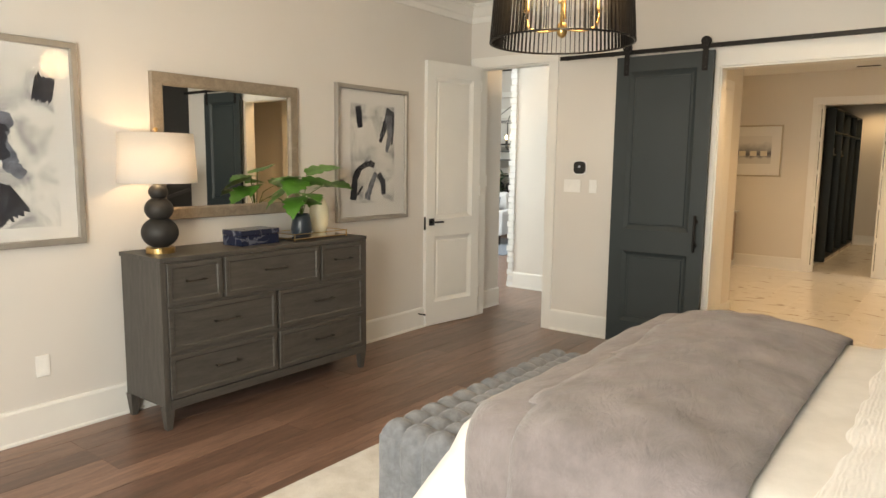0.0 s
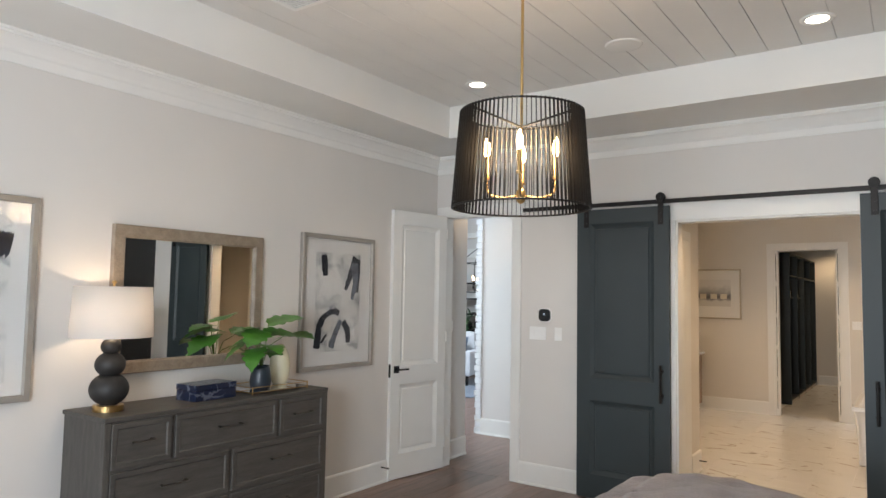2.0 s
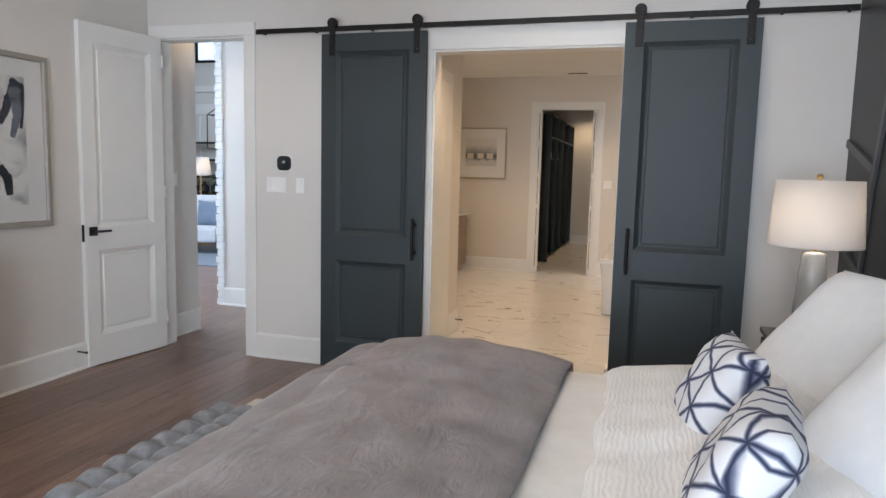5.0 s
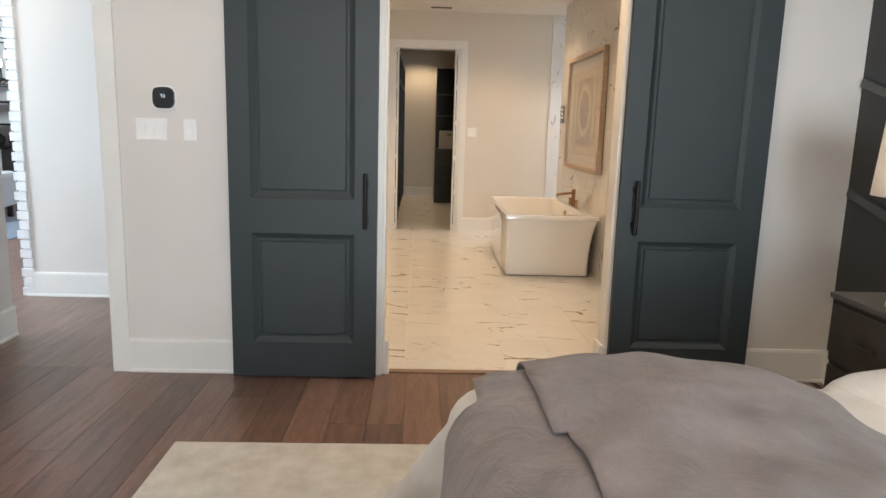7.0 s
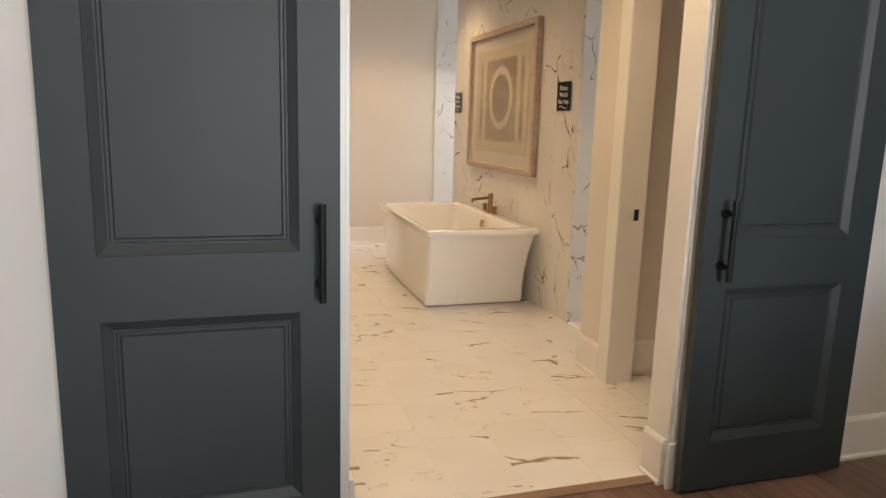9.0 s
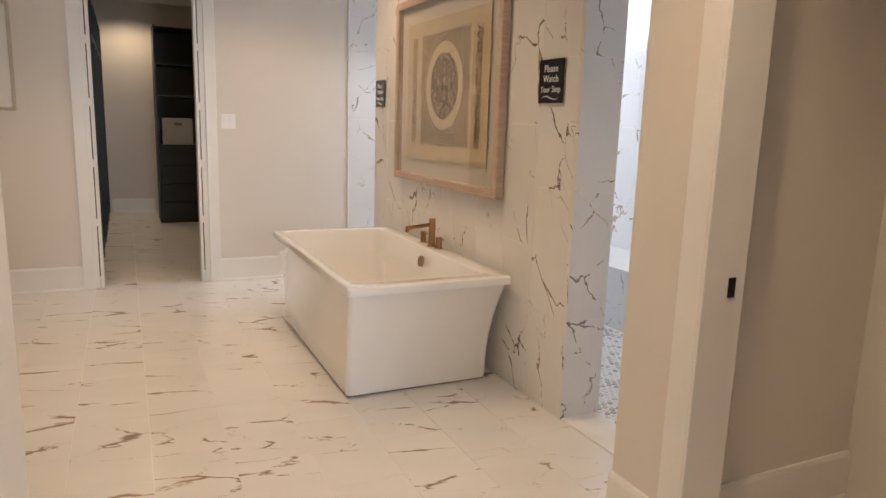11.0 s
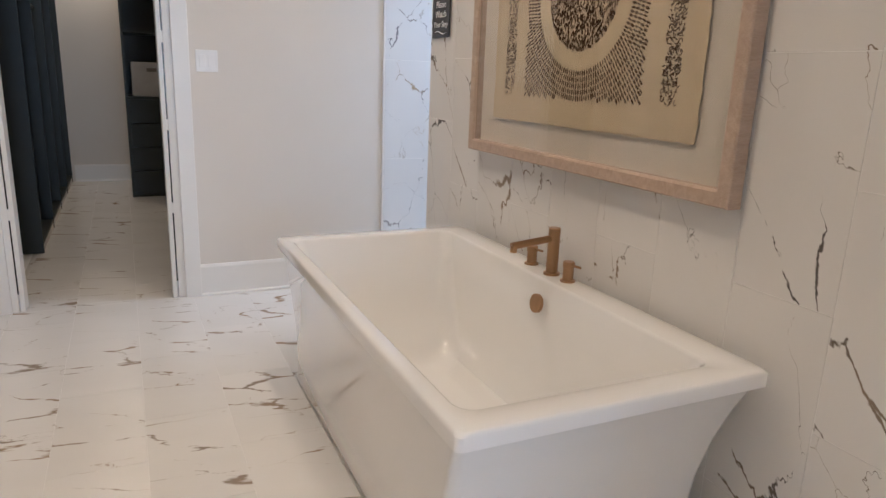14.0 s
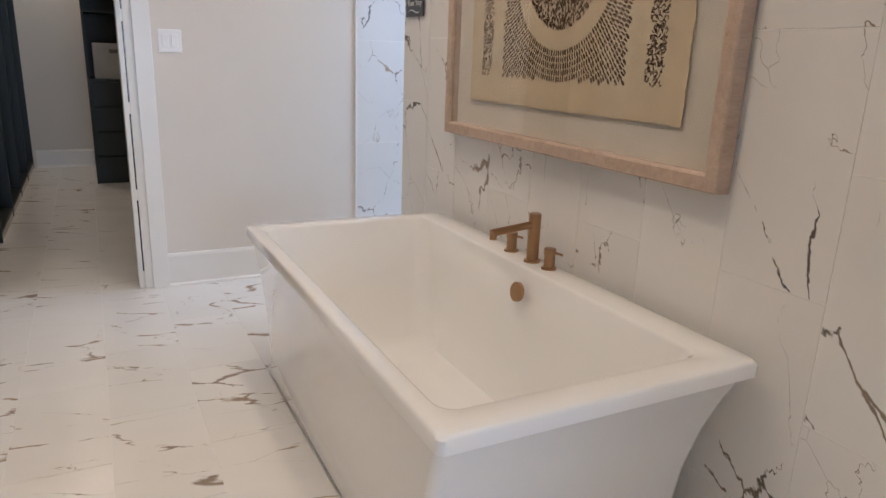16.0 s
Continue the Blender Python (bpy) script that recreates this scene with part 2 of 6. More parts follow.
nt.links.new(coords(nt, (1.6, 1.0, 1.0)), wr_.inputs["Vector"])
bumped(nt, nt.nodes["Principled BSDF"], wr_.outputs[0], 0.75, 0.022)
RUG = fabric("cream_rug", (0.56, 0.53, 0.48), (0.68, 0.66, 0.62), scale=120, bump=0.8, patch=9)


# ---- mesh helpers ----
def thing(name, at, label, category, group="", turn=0.0):
    o = new(name)
    o.empty_display_size = 0.1
    o.location = at
    o.rotation_euler = (0, 0, radians(turn))
    return tagged(o, label, category, group)


def finish(bm, name, material, smooth=False):
    me = bpy.data.meshes.new(name)
    bmesh.ops.recalc_face_normals(bm, faces=bm.faces)
    bm.to_mesh(me)
    bm.free()
    if material:
        me.materials.append(material)
    if smooth:
        me.polygons.foreach_set("use_smooth", [True] * len(me.polygons))
    return me


def part(name, bm, material, parent=None, label="", smooth=False):
    o = new(name, finish(bm, name, material, smooth))
    o.parent = parent
    if label:
        o["label"] = label
    return o


def structure(name, bm, material, smooth=False):
    o = new(name, finish(bm, name, material, smooth))
    o["kind"] = "structure"
    return o


def bx(bm, x0, x1, y0, y1, z0, z1, bevel=0.0):
    r = bmesh.ops.create_cube(bm, size=1)
    vs = r["verts"]
    for v in vs:
        v.co = Vector(((x0 + x1) / 2 + v.co.x * (x1 - x0), (y0 + y1) / 2 + v.co.y * (y1 - y0), (z0 + z1) / 2 + v.co.z * (z1 - z0)))
    if bevel:
        es = list({e for v in vs for e in v.link_edges})
        bmesh.ops.bevel(bm, geom=es, offset=bevel, segments=2, affect="EDGES", profile=0.6)
    return bm


def box(x0, x1, y0, y1, z0, z1, bevel=0.0):
    return bx(bmesh.new(), x0, x1, y0, y1, z0, z1, bevel)


def boxes(*rows, bevel=0.0):
    bm = bmesh.new()
    for r in rows:
        bx(bm, *r, bevel=bevel)
    return bm


def cyl(bm, p0, p1, r0, r1=None, seg=16):
    """A rod between two points."""
    p0, p1 = Vector(p0), Vector(p1)
    d = p1 - p0
    m = Matrix.Translation((p0 + p1) / 2) @ d.to_track_quat("Z", "Y").to_matrix().to_4x4()
    bmesh.ops.create_cone(bm, cap_ends=True, segments=seg, radius1=r0, radius2=r0 if r1 is None else r1, depth=d.length, matrix=m)
    return bm


def lathe(bm, profile, at=(0, 0, 0), seg=40, caps=True):
    """A body turned from (radius, height) pairs."""
    rings = []
    for r, z in profile:
        rings.append([bm.verts.new((at[0] + r * math.cos(2 * math.pi * k / seg), at[1] + r * math.sin(2 * math.pi * k / seg), at[2] + z)) for k in range(seg)])
    for a, b in zip(rings, rings[1:]):
        for k in range(seg):
            bm.faces.new((a[k], a[(k + 1) % seg], b[(k + 1) % seg], b[k]))
    if caps:
        bm.faces.new(rings[0])
        bm.faces.new(rings[-1])
    return bm


def tube(bm, pts, r, seg=8):
    """A round bar along a bent line."""
    pts = [Vector(p) for p in pts]
    rings = []
    for i, p in enumerate(pts):
        d = (pts[min(i + 1, len(pts) - 1)] - pts[max(i - 1, 0)]).normalized()
        q = d.to_track_quat("Z", "Y")
        rings.append([bm.verts.new(p + q @ Vector((r * math.cos(2 * math.pi * k / seg), r * math.sin(2 * math.pi * k / seg), 0))) for k in range(seg)])
    for a, b in zip(rings, rings[1:]):
        for k in range(seg):
            bm.faces.new((a[k], a[(k + 1) % seg], b[(k + 1) % seg], b[k]))
    bm.faces.new(rings[0])
    bm.faces.new(rings[-1])
    return bm


def prism(bm, outline, axis, a, b):
    """An outline of (u, v) pairs drawn out along an axis from a to b."""
    def at(u, v, w):
        return {"x": (w, u, v), "y": (u, w, v), "z": (u, v, w)}[axis]
    lo = [bm.verts.new(at(u, v, a)) for u, v in outline]
    hi = [bm.verts.new(at(u, v, b)) for u, v in outline]
    bm.faces.new(lo)
    bm.faces.new(hi)
    n = len(outline)
    for k in range(n):
        bm.faces.new((lo[k], lo[(k + 1) % n], hi[(k + 1) % n], hi[k]))
    return bm


def ring_frame(bm, w, h, border, depth, inner_drop=0.006, y0=0.0):
    """A mitred frame in the XZ plane, centred, face towards -Y, with a bevelled inner lip."""
    def loop(hw, hh, y):
        return [bm.verts.new((sx * hw, y, sz * hh)) for sx, sz in ((-1, -1), (1, -1), (1, 1), (-1, 1))]
    loops = [loop(w / 2, h / 2, y0), loop(w / 2, h / 2, y0 - depth + 0.004), loop(w / 2 - 0.004, h / 2 - 0.004, y0 - depth),
             loop(w / 2 - border * 0.85, h / 2 - border * 0.85, y0 - depth), loop(w / 2 - border, h / 2 - border, y0 - depth + inner_drop), loop(w / 2 - border, h / 2 - border, y0)]
    for a, b in zip(loops, loops[1:] + loops[:1]):
        for k in range(4):
            bm.faces.new((a[k], a[(k + 1) % 4], b[(k + 1) % 4], b[k]))
    return bm


# ---- large structure ----
XE = 4.86          # accent wall
XW = -0.045        # dresser wall
YS = -7.1          # window wall
WT = 0.13
H1, H2 = 3.016, 3.292
BY = 5.47          # far bath wall
BH = 2.86

# walls of the bedroom
structure("wall_west", box(XW - WT, XW, YS - WT, 0.0, 0, H2 + 0.1), WALL)
structure("wall_north", boxes((XW - WT, 0.06, 0, WT, 0, H2), (0.06, 0.82, 0, WT, 2.43, H2), (0.82, 2.305, 0, WT, 0, H2),
                              (2.305, 3.575, 0, WT, 2.285, H2), (3.575, XE, 0, WT, 0, H2)), WALL)
structure("wall_east", box(XE, XE + WT, YS - WT, WT, 0, H2), ACCENT)
structure("wall_south", boxes((XW, 0.85, YS - WT, YS, 0, H2), (0.85, 2.15, YS - WT, YS, 0, 0.6), (0.85, 2.15, YS - WT, YS, 2.4, H2), (2.15, 2.75, YS - WT, YS, 0, H2),
                              (2.75, 4.05, YS - WT, YS, 0, 0.6), (2.75, 4.05, YS - WT, YS, 2.4, H2), (4.05, XE, YS - WT, YS, 0, H2)), WALL)
TX0, TX1, TY0, TY1 = 0.58, 4.30, -6.45, -0.71
structure("ceiling_soffit", boxes((XW, TX0, YS, 0, H1, H1 + 0.35), (TX1, XE, YS, 0, H1, H1 + 0.35), (TX0, TX1, TY1, 0, H1, H1 + 0.35), (TX0, TX1, YS, TY0, H1, H1 + 0.35)), CEIL)
bm = bmesh.new()
gx = TX0
while gx < TX1 - 0.01:
    bx(bm, gx + 0.0025, min(gx + 0.1925, TX1), TY0, TY1, H2, H2 + 0.015)
    gx += 0.195
bx(bm, TX0, TX1, TY0, TY1, H2 + 0.012, H2 + 0.05)
structure("ceiling", bm, SHIPLAP)
CROWN = [(0.0, 2.855), (0.012, 2.855), (0.012, 2.905), (0.016, 2.910), (0.024, 2.916), (0.034, 2.934), (0.066, 2.972), (0.080, 2.982), (0.090, 2.985), (0.090, 2.997), (0.100, 3.003), (0.100, 3.016), (0.0, 3.016)]
bm = bmesh.new()
prism(bm, [(u + XW, v) for u, v in CROWN], "y", YS, 0)
prism(bm, [(-u, v) for u, v in CROWN], "x", XW, XE)
prism(bm, [(XE - u, v) for u, v in CROWN], "y", YS, 0)
structure("crown_moulding", bm, TRIM)


def skirting(bm, axis, line, a, b, side, z=0.0):
    """A baseboard 0.19 m high with an eased top and a shoe at the floor."""
    prof = [(0, 0), (0.026, 0), (0.026, 0.012), (0.018, 0.02), (0.018, 0.175), (0.012, 0.19), (0, 0.19)]
    prism(bm, [(line + side * u, z + v) for u, v in prof], axis, a, b)


bm = bmesh.new()
skirting(bm, "y", XW, YS, 0, 1)
skirting(bm, "x", 0, 0.915, 1.50, -1)
skirting(bm, "x", 0, 4.36, XE, -1)
skirting(bm, "y", XE, -0.55, 0, -1)
structure("baseboard", bm, TRIM)

bm = bmesh.new()
skirting(bm, "y", 3.558, 0.0, WT, -1)
skirting(bm, "y", 2.320, 0.0, WT, 1)
bx(bm, 3.546, 3.655, -0.038, -0.0225, 0, 0.19, 0.003)
structure("baseboard", bm, TRIM)

# door casings on the bedroom side, jambs
bm = boxes((-0.025, 0.058, -0.018, 0.0, 0, 2.43), (0.82, 0.915, -0.018, 0.0, 0, 2.43), (-0.025, 0.915, -0.02, 0.0, 2.43, 2.525),
           (0.045, 0.064, 0.001, WT + 0.002, 0, 2.43), (0.816, 0.832, 0.001, WT + 0.002, 0, 2.43), (0.064, 0.816, 0.001, WT, 2.418, 2.43), bevel=0.003)
structure("door_casing", bm, TRIM)
bm = boxes((2.215, 2.305, -0.02, 0, 0, 2.285), (3.575, 3.665, -0.02, 0, 0, 2.285), (2.215, 3.665, -0.022, 0, 2.285, 2.43),
           (2.305, 2.318, -0.004, WT + 0.004, 0, 2.285), (3.56, 3.575, -0.004, WT + 0.004, 0, 2.285), (2.318, 3.56, -0.004, WT + 0.004, 2.27, 2.285), bevel=0.003)
structure("door_casing", bm, TRIM)

# floors
structure("floor", boxes((-0.2, XE, YS, 0.05, -0.12, -0.012), (-6.0, 0.2, 0.05, 8.0, -0.12, -0.012), (0.2, 2.0, 0.05, 1.4, -0.12, -0.012)), plain("subfloor", (0.05, 0.035, 0.025), 0.8))
structure("bath_floor", boxes((0.3, 6.0, 0.05, BY, -0.12, -0.0014), (2.0, 4.2, BY, 10.5, -0.12, -0.0014)), GROUT)
structure("threshold", box(2.32, 3.558, 0.02, 0.075, -0.012, 0.008, 0.003), wood("threshold_oak", (0.20, 0.12, 0.08), (0.3, 0.2, 0.14), (1, 9, 9)))

# bath walls
structure("bath_wall_north", boxes((0.37, 2.135, BY, BY + WT, 0, BH), (2.135, 3.0, BY, BY + WT, 2.40, BH), (3.0, 6.0, BY, BY + WT, 0, BH)), BATHWALL)
structure("bath_wall_west", boxes((0.37, 0.5, 1.54, BY, 0, BH), (1.96, 2.08, WT, 1.54, 0, BH), (0.37, 1.96, 1.42, 1.54, 0, BH)), BATHWALL)
structure("bath_wall_east", boxes((3.90, 4.03, WT, 0.22, 0, BH), (3.90, 4.03, 0.22, 1.0, 2.40, BH), (3.90, 4.03, 1.0, 1.33, 0, BH), (4.03, 6.0, 1.12, 1.33, 0, BH),
                                  (XE, 6.0, WT, 1.12, 0, BH)), BATHWALL)
structure("bath_ceiling", box(0.37, 6.0, WT, BY, BH, BH + 0.1), CEIL)
structure("tub_wall", box(4.2185, 4.4365, 2.0935, 4.8065, 0, BH), GROUT)
structure("shower_wall", boxes((5.9185, 6.05, 1.33, BY, 0, BH)), GROUT)
structure("closet_walls", boxes((0.9, 1.03, 5.6, 10.2, 0, BH), (3.55, 3.68, 5.6, 10.2, 0, BH), (0.9, 3.68, 10.07, 10.2, 0, BH)), BATHWALL)
structure("closet_ceiling", box(0.9, 3.68, 5.6, 10.2, BH, BH + 0.1), CEIL)
bm = boxes((2.05, 2.135, BY - 0.018, BY, 0, 2.40), (3.0, 3.085, BY - 0.018, BY, 0, 2.40), (2.05, 3.085, BY - 0.02, BY, 2.40, 2.50), (2.123, 2.165, BY + 0.006, BY + WT + 0.002, 0, 2.4), (2.172, 2.195, BY + 0.006, BY + WT + 0.002, 0, 2.4), (2.165, 2.172, BY + 0.03, BY + WT, 0, 2.4), (2.930, 2.953, BY + 0.006, BY + WT + 0.002, 0, 2.4), (2.960, 3.012, BY + 0.006, BY + WT + 0.002, 0, 2.4), (2.953, 2.960, BY + 0.03, BY + WT, 0, 2.4), (2.195, 2.930, BY + 0.001, BY + WT + 0.002, 2.39, 2.402), bevel=0.003)
structure("door_casing", bm, TRIM)
bm = boxes((3.882, 3.90, 1.0, 1.09, 0, 2.40), (3.882, 4.045, 0.988, 1.0, 0, 2.40), (3.882, 3.90, 0.13, 0.22, 0, 2.4), (3.88, 3.90, 0.13, 1.09, 2.4, 2.49), bevel=0.003)
structure("door_casing", bm, TRIM)
bm = bmesh.new()
skirting(bm, "x", BY, 0.5, 2.05, -1)
skirting(bm, "x", BY, 3.085, 4.0, -1)
skirting(bm, "y", 3.90, 1.09, 1.33, -1)
skirting(bm, "x", 1.12, 4.03, 4.86, -1)
skirting(bm, "x", 10.07, 2.2, 2.76, -1)
skirting(bm, "y", 2.08, 1.21, 1.54, 1)
structure("baseboard", bm, TRIM)

# hall and living room beyond
structure("hall_wall", boxes((-0.20, -0.07, WT, 0.60, 0, 3.3), (-0.50, 0.36, 1.60, 1.75, 0, 4.5), (0.36, 1.95, 1.38, 1.419, 0, 3.3), (0.36, 0.369, 1.38, 1.6, 0, 3.3), (-0.07, 2.05, 0.13, 0.135, 3.2, 3.3), (1.85, 1.955, 0.13, 1.6, 0, 3.3)), WALL)
structure("living_wall", boxes((-6.1, -6.0, 0, 8.0, 0, 5.2), (-6.0, 1.0, 7.9, 8.0, 0, 5.2), (-6.0, -0.17, 0.0, 0.1, 0, 5.2), (0.2, 0.3, 1.75, 7.9, 0, 5.2)), WALL)
structure("living_ceiling", boxes((-6.1, 1.0, 0, 8, 5.2, 5.3), (-0.17, 2.05, 0, 1.6, 3.3, 3.4)), CEIL)
bm = bmesh.new()
skirting(bm, "y", -0.07, WT, 0.60, 1)
skirting(bm, "x", 1.60, -0.545, 0.36, -1)
structure("baseboard", bm, TRIM)
# ---- things: doors ----
def panel_leaf(w, h, t, panels):
    """A door leaf in the XZ plane from x 0 to w, front face at y = -t, with raised fields inside sunk mouldings on the front."""
    bm = bmesh.new()
    xs = sorted({0, w, *[v for p in panels for v in (p[0], p[1])]})
    zs = sorted({0, h, *[v for p in panels for v in (p[2], p[3])]})
    for i in range(len(xs) - 1):
        for k in range(len(zs) - 1):
            cell = (xs[i], xs[i + 1], zs[k], zs[k + 1])
            if cell in panels:
                continue
            bm.faces.new([bm.verts.new((x, -t, z)) for x, z in ((cell[0], cell[2]), (cell[1], cell[2]), (cell[1], cell[3]), (cell[0], cell[3]))])
    for x0, x1, z0, z1 in panels:
        d = min(1.0, t / 0.035) * (1.0 if t > 0.02 else 0.5)
        steps = [(0, 0), (0.002, 0.003 * d), (0.028, 0.018 * d), (0.033, 0.018 * d), (0.036, 0.021 * d), (0.044, 0.021 * d), (0.049, 0.013 * d)]
        loops = []
        for inset, depth in steps:
            loops.append([bm.verts.new((x, -t + depth, z)) for x, z in ((x0 + inset, z0 + inset), (x1 - inset, z0 + inset), (x1 - inset, z1 - inset), (x0 + inset, z1 - inset))])
        for a, b in zip(loops, loops[1:]):
            for k in range(4):
                bm.faces.new((a[k], a[(k + 1) % 4], b[(k + 1) % 4], b[k]))
        bm.faces.new(loops[-1])
    for a, b in (((0, -t, 0), (0, 0, h)), ((w, -t, 0), (w, 0, h))):
        bm.faces.new([bm.verts.new(p) for p in (a, (a[0], 0, 0), (a[0], 0, h), (a[0], -t, h))])
    bm.faces.new([bm.verts.new(p) for p in ((0, 0, 0), (w, 0, 0), (w, 0, h), (0, 0, h))])
    bm.faces.new([bm.verts.new(p) for p in ((0, -t, h), (w, -t, h), (w, 0, h), (0, 0, h))])
    bm.faces.new([bm.verts.new(p) for p in ((0, -t, 0), (w, -t, 0), (w, 0, 0), (0, 0, 0))])
    bmesh.ops.remove_doubles(bm, verts=bm.verts, dist=0.0001)
    return bm


def barn_door(x0, x1, handle_x, label):
    d = thing("barn_door", (x0, -0.055, 0.015), label, "sliding door", "barn doors over the bathroom opening")
    w, h = x1 - x0, 2.385
    part("leaf", panel_leaf(w, h, 0.035, [(0.115, w - 0.12, 0.195, 0.795), (0.115, w - 0.12, 0.98, 2.265)]), SLATE, d)
    for hx in (0.085, w - 0.065):
        hang = part("hanger", boxes((hx - 0.022, hx + 0.022, -0.043, -0.0352, h - 0.15, h + 0.07), bevel=0.003), IRON, d)
        bm = bmesh.new()
        cyl(bm, (hx, -0.048, h + 0.072), (hx, -0.020, h + 0.072), 0.036, seg=28)
        cyl(bm, (hx, -0.055, h + 0.072), (hx, -0.012, h + 0.072), 0.011, seg=12)
        part("wheel", bm, IRON, hang)
        bm = bmesh.new()
        for bz in (h - 0.12, h - 0.05):
            cyl(bm, (hx, -0.052, bz), (hx, -0.042, bz), 0.009, seg=6)
        part("bolt", bm, IRON, hang)
    hx = handle_x - x0
    bm = bmesh.new()
    cyl(bm, (hx, -0.088, 0.835), (hx, -0.088, 1.125), 0.0105, seg=20)
    grip = part("handle", bm, IRON, d, smooth=False)
    for hz in (0.885, 1.075):
        bm = bmesh.new()
        cyl(bm, (hx, -0.036, hz), (hx, -0.080, hz), 0.009, seg=14)
        cyl(bm, (hx, -0.0352, hz), (hx, -0.045, hz), 0.017, seg=20)
        part("mount", bm, IRON, grip)
    return d


barn_door(1.50, 2.276, 2.217, "slate grey two-panel sliding barn door beside the thermostat wall")
barn_door(3.567, 4.345, 3.645, "slate grey two-panel sliding barn door beside the dark accent wall")

rail = thing("barn_door_rail", (0, 0, 0), "flat black iron barn door rail bolted above the opening", "door rail")
part("bar", box(0.965, XE - 0.02, -0.078, -0.070, 2.42, 2.455, 0.001), IRON, rail)
for sx in (1.0, 1.42, 1.85, 2.45, 2.92, 3.42, 3.95, 4.45, 4.80):
    bm = bmesh.new()
    cyl(bm, (sx, -0.022 if 2.25 < sx < 3.67 else 0, 2.4375), (sx, -0.070, 2.4375), 0.012, seg=12)
    cyl(bm, (sx, -0.084, 2.4375), (sx, -0.078, 2.4375), 0.014, seg=6)
    part("spacer", bm, IRON, rail)

ed = thing("entry_door", (-0.046, -0.712, 0.01), "white two-panel bedroom door standing wide open", "door", turn=81.5)
part("leaf", panel_leaf(0.70, 2.42, 0.040, [(0.105, 0.595, 0.215, 0.835), (0.105, 0.595, 1.0, 2.29)]), TRIM, ed)
lever = part("door_lever", boxes((0.030, 0.090, -0.052, -0.0405, 0.940, 1.004), bevel=0.002), BLACK, ed, "matt black lever handle")
bm = bmesh.new()
cyl(bm, (0.056, -0.045, 0.972), (0.056, -0.085, 0.972), 0.010)
bx(bm, 0.043, 0.175, -0.092, -0.078, 0.964, 0.980, 0.002)
part("lever_arm", bm, BLACK, lever)
part("latch_plate", box(-0.003, -0.0002, -0.033, -0.008, 0.90, 1.02), BLACK, ed)
for hz in (0.2, 1.2, 2.2):
    bm = bmesh.new()
    cyl(bm, (0.706, -0.044, hz), (0.706, -0.044, hz + 0.09), 0.006, seg=10)
    part("hinge", bm, TRIM, ed)
stop = thing("door_stop", (XW + 0.018, -0.80, 0.14), "small black spring door stop on the baseboard", "door stop")
bm = bmesh.new()
cyl(bm, (0, 0, 0), (0.07, 0, 0), 0.006, seg=10)
part("spring", bm, BLACK, stop)
bm = bmesh.new()
cyl(bm, (0.07, 0, 0), (0.08, 0, 0), 0.009, seg=12)
part("tip", bm, BLACK, stop)
stop = thing("door_stop", (2.098, 1.45, 0.10), "small black spring door stop on the bathroom baseboard", "door stop")
bm = bmesh.new()
cyl(bm, (0, 0, 0), (0.07, 0, 0), 0.006, seg=10)
part("spring", bm, BLACK, stop)

# ---- things: wall fittings ----
def rounded_plate(w, h, t, r=0.004):
    return box(-w / 2, w / 2, -t, 0, -h / 2, h / 2, r)


th = thing("thermostat", (1.158, 0, 1.497), "round-cornered black thermostat on a white wall plate", "thermostat")
def soft_square(hx, hz, r, n=7):
    out = []
    for qx, qz, a0 in ((1, 1, 0), (-1, 1, 90), (-1, -1, 180), (1, -1, 270)):
        for k in range(n + 1):
            a = radians(a0 + 90 * k / n)
            out.append((qx * (hx - r) + r * math.cos(a), qz * (hz - r) + r * math.sin(a)))
    return out


part("wall_plate", prism(bmesh.new(), soft_square(0.062, 0.062, 0.038), "y", -0.006, 0), PLASTIC, th)
bm = prism(bmesh.new(), soft_square(0.054, 0.054, 0.034), "y", -0.024, -0.0062)
part("body", bm, BLACK, th)


def writing(name, text, size, at, rot, material, parent, extrude=0.0006, align="CENTER"):
    c = bpy.data.curves.new(name, "FONT")
    c.body, c.size, c.align_x, c.extrude = text, size, align, extrude
    tmp = bpy.data.objects.new(name, c)
    scene.collection.objects.link(tmp)
    bpy.context.view_layer.update()
    me = bpy.data.meshes.new_from_object(tmp.evaluated_get(bpy.context.evaluated_depsgraph_get()))
    bpy.data.objects.remove(tmp)
    o = new(name, me)
    me.materials.clear()
    me.materials.append(material)
    o.parent, o.location, o.rotation_euler = parent, at, [radians(a) for a in rot]
    return o


writing("digits", "73", 0.024, (0, -0.0265, 0.0), (90, 0, 0), glow("display", (0.7, 0.8, 0.9), 0.5), th)


def switch_plate(at, turn, gangs, label):
    s = thing("light_switch", at, label, "light switch", turn=turn)
    w = 0.07 + 0.046 * (gangs - 1)
    part("plate", rounded_plate(w, 0.115, 0.006), PLASTIC, s)
    for k in range(gangs):
        cx = (k - (gangs - 1) / 2) * 0.046
        part("rocker", box(cx - 0.016, cx + 0.016, -0.011, -0.0062, -0.033, 0.033, 0.002), PLASTIC, s)
    return s


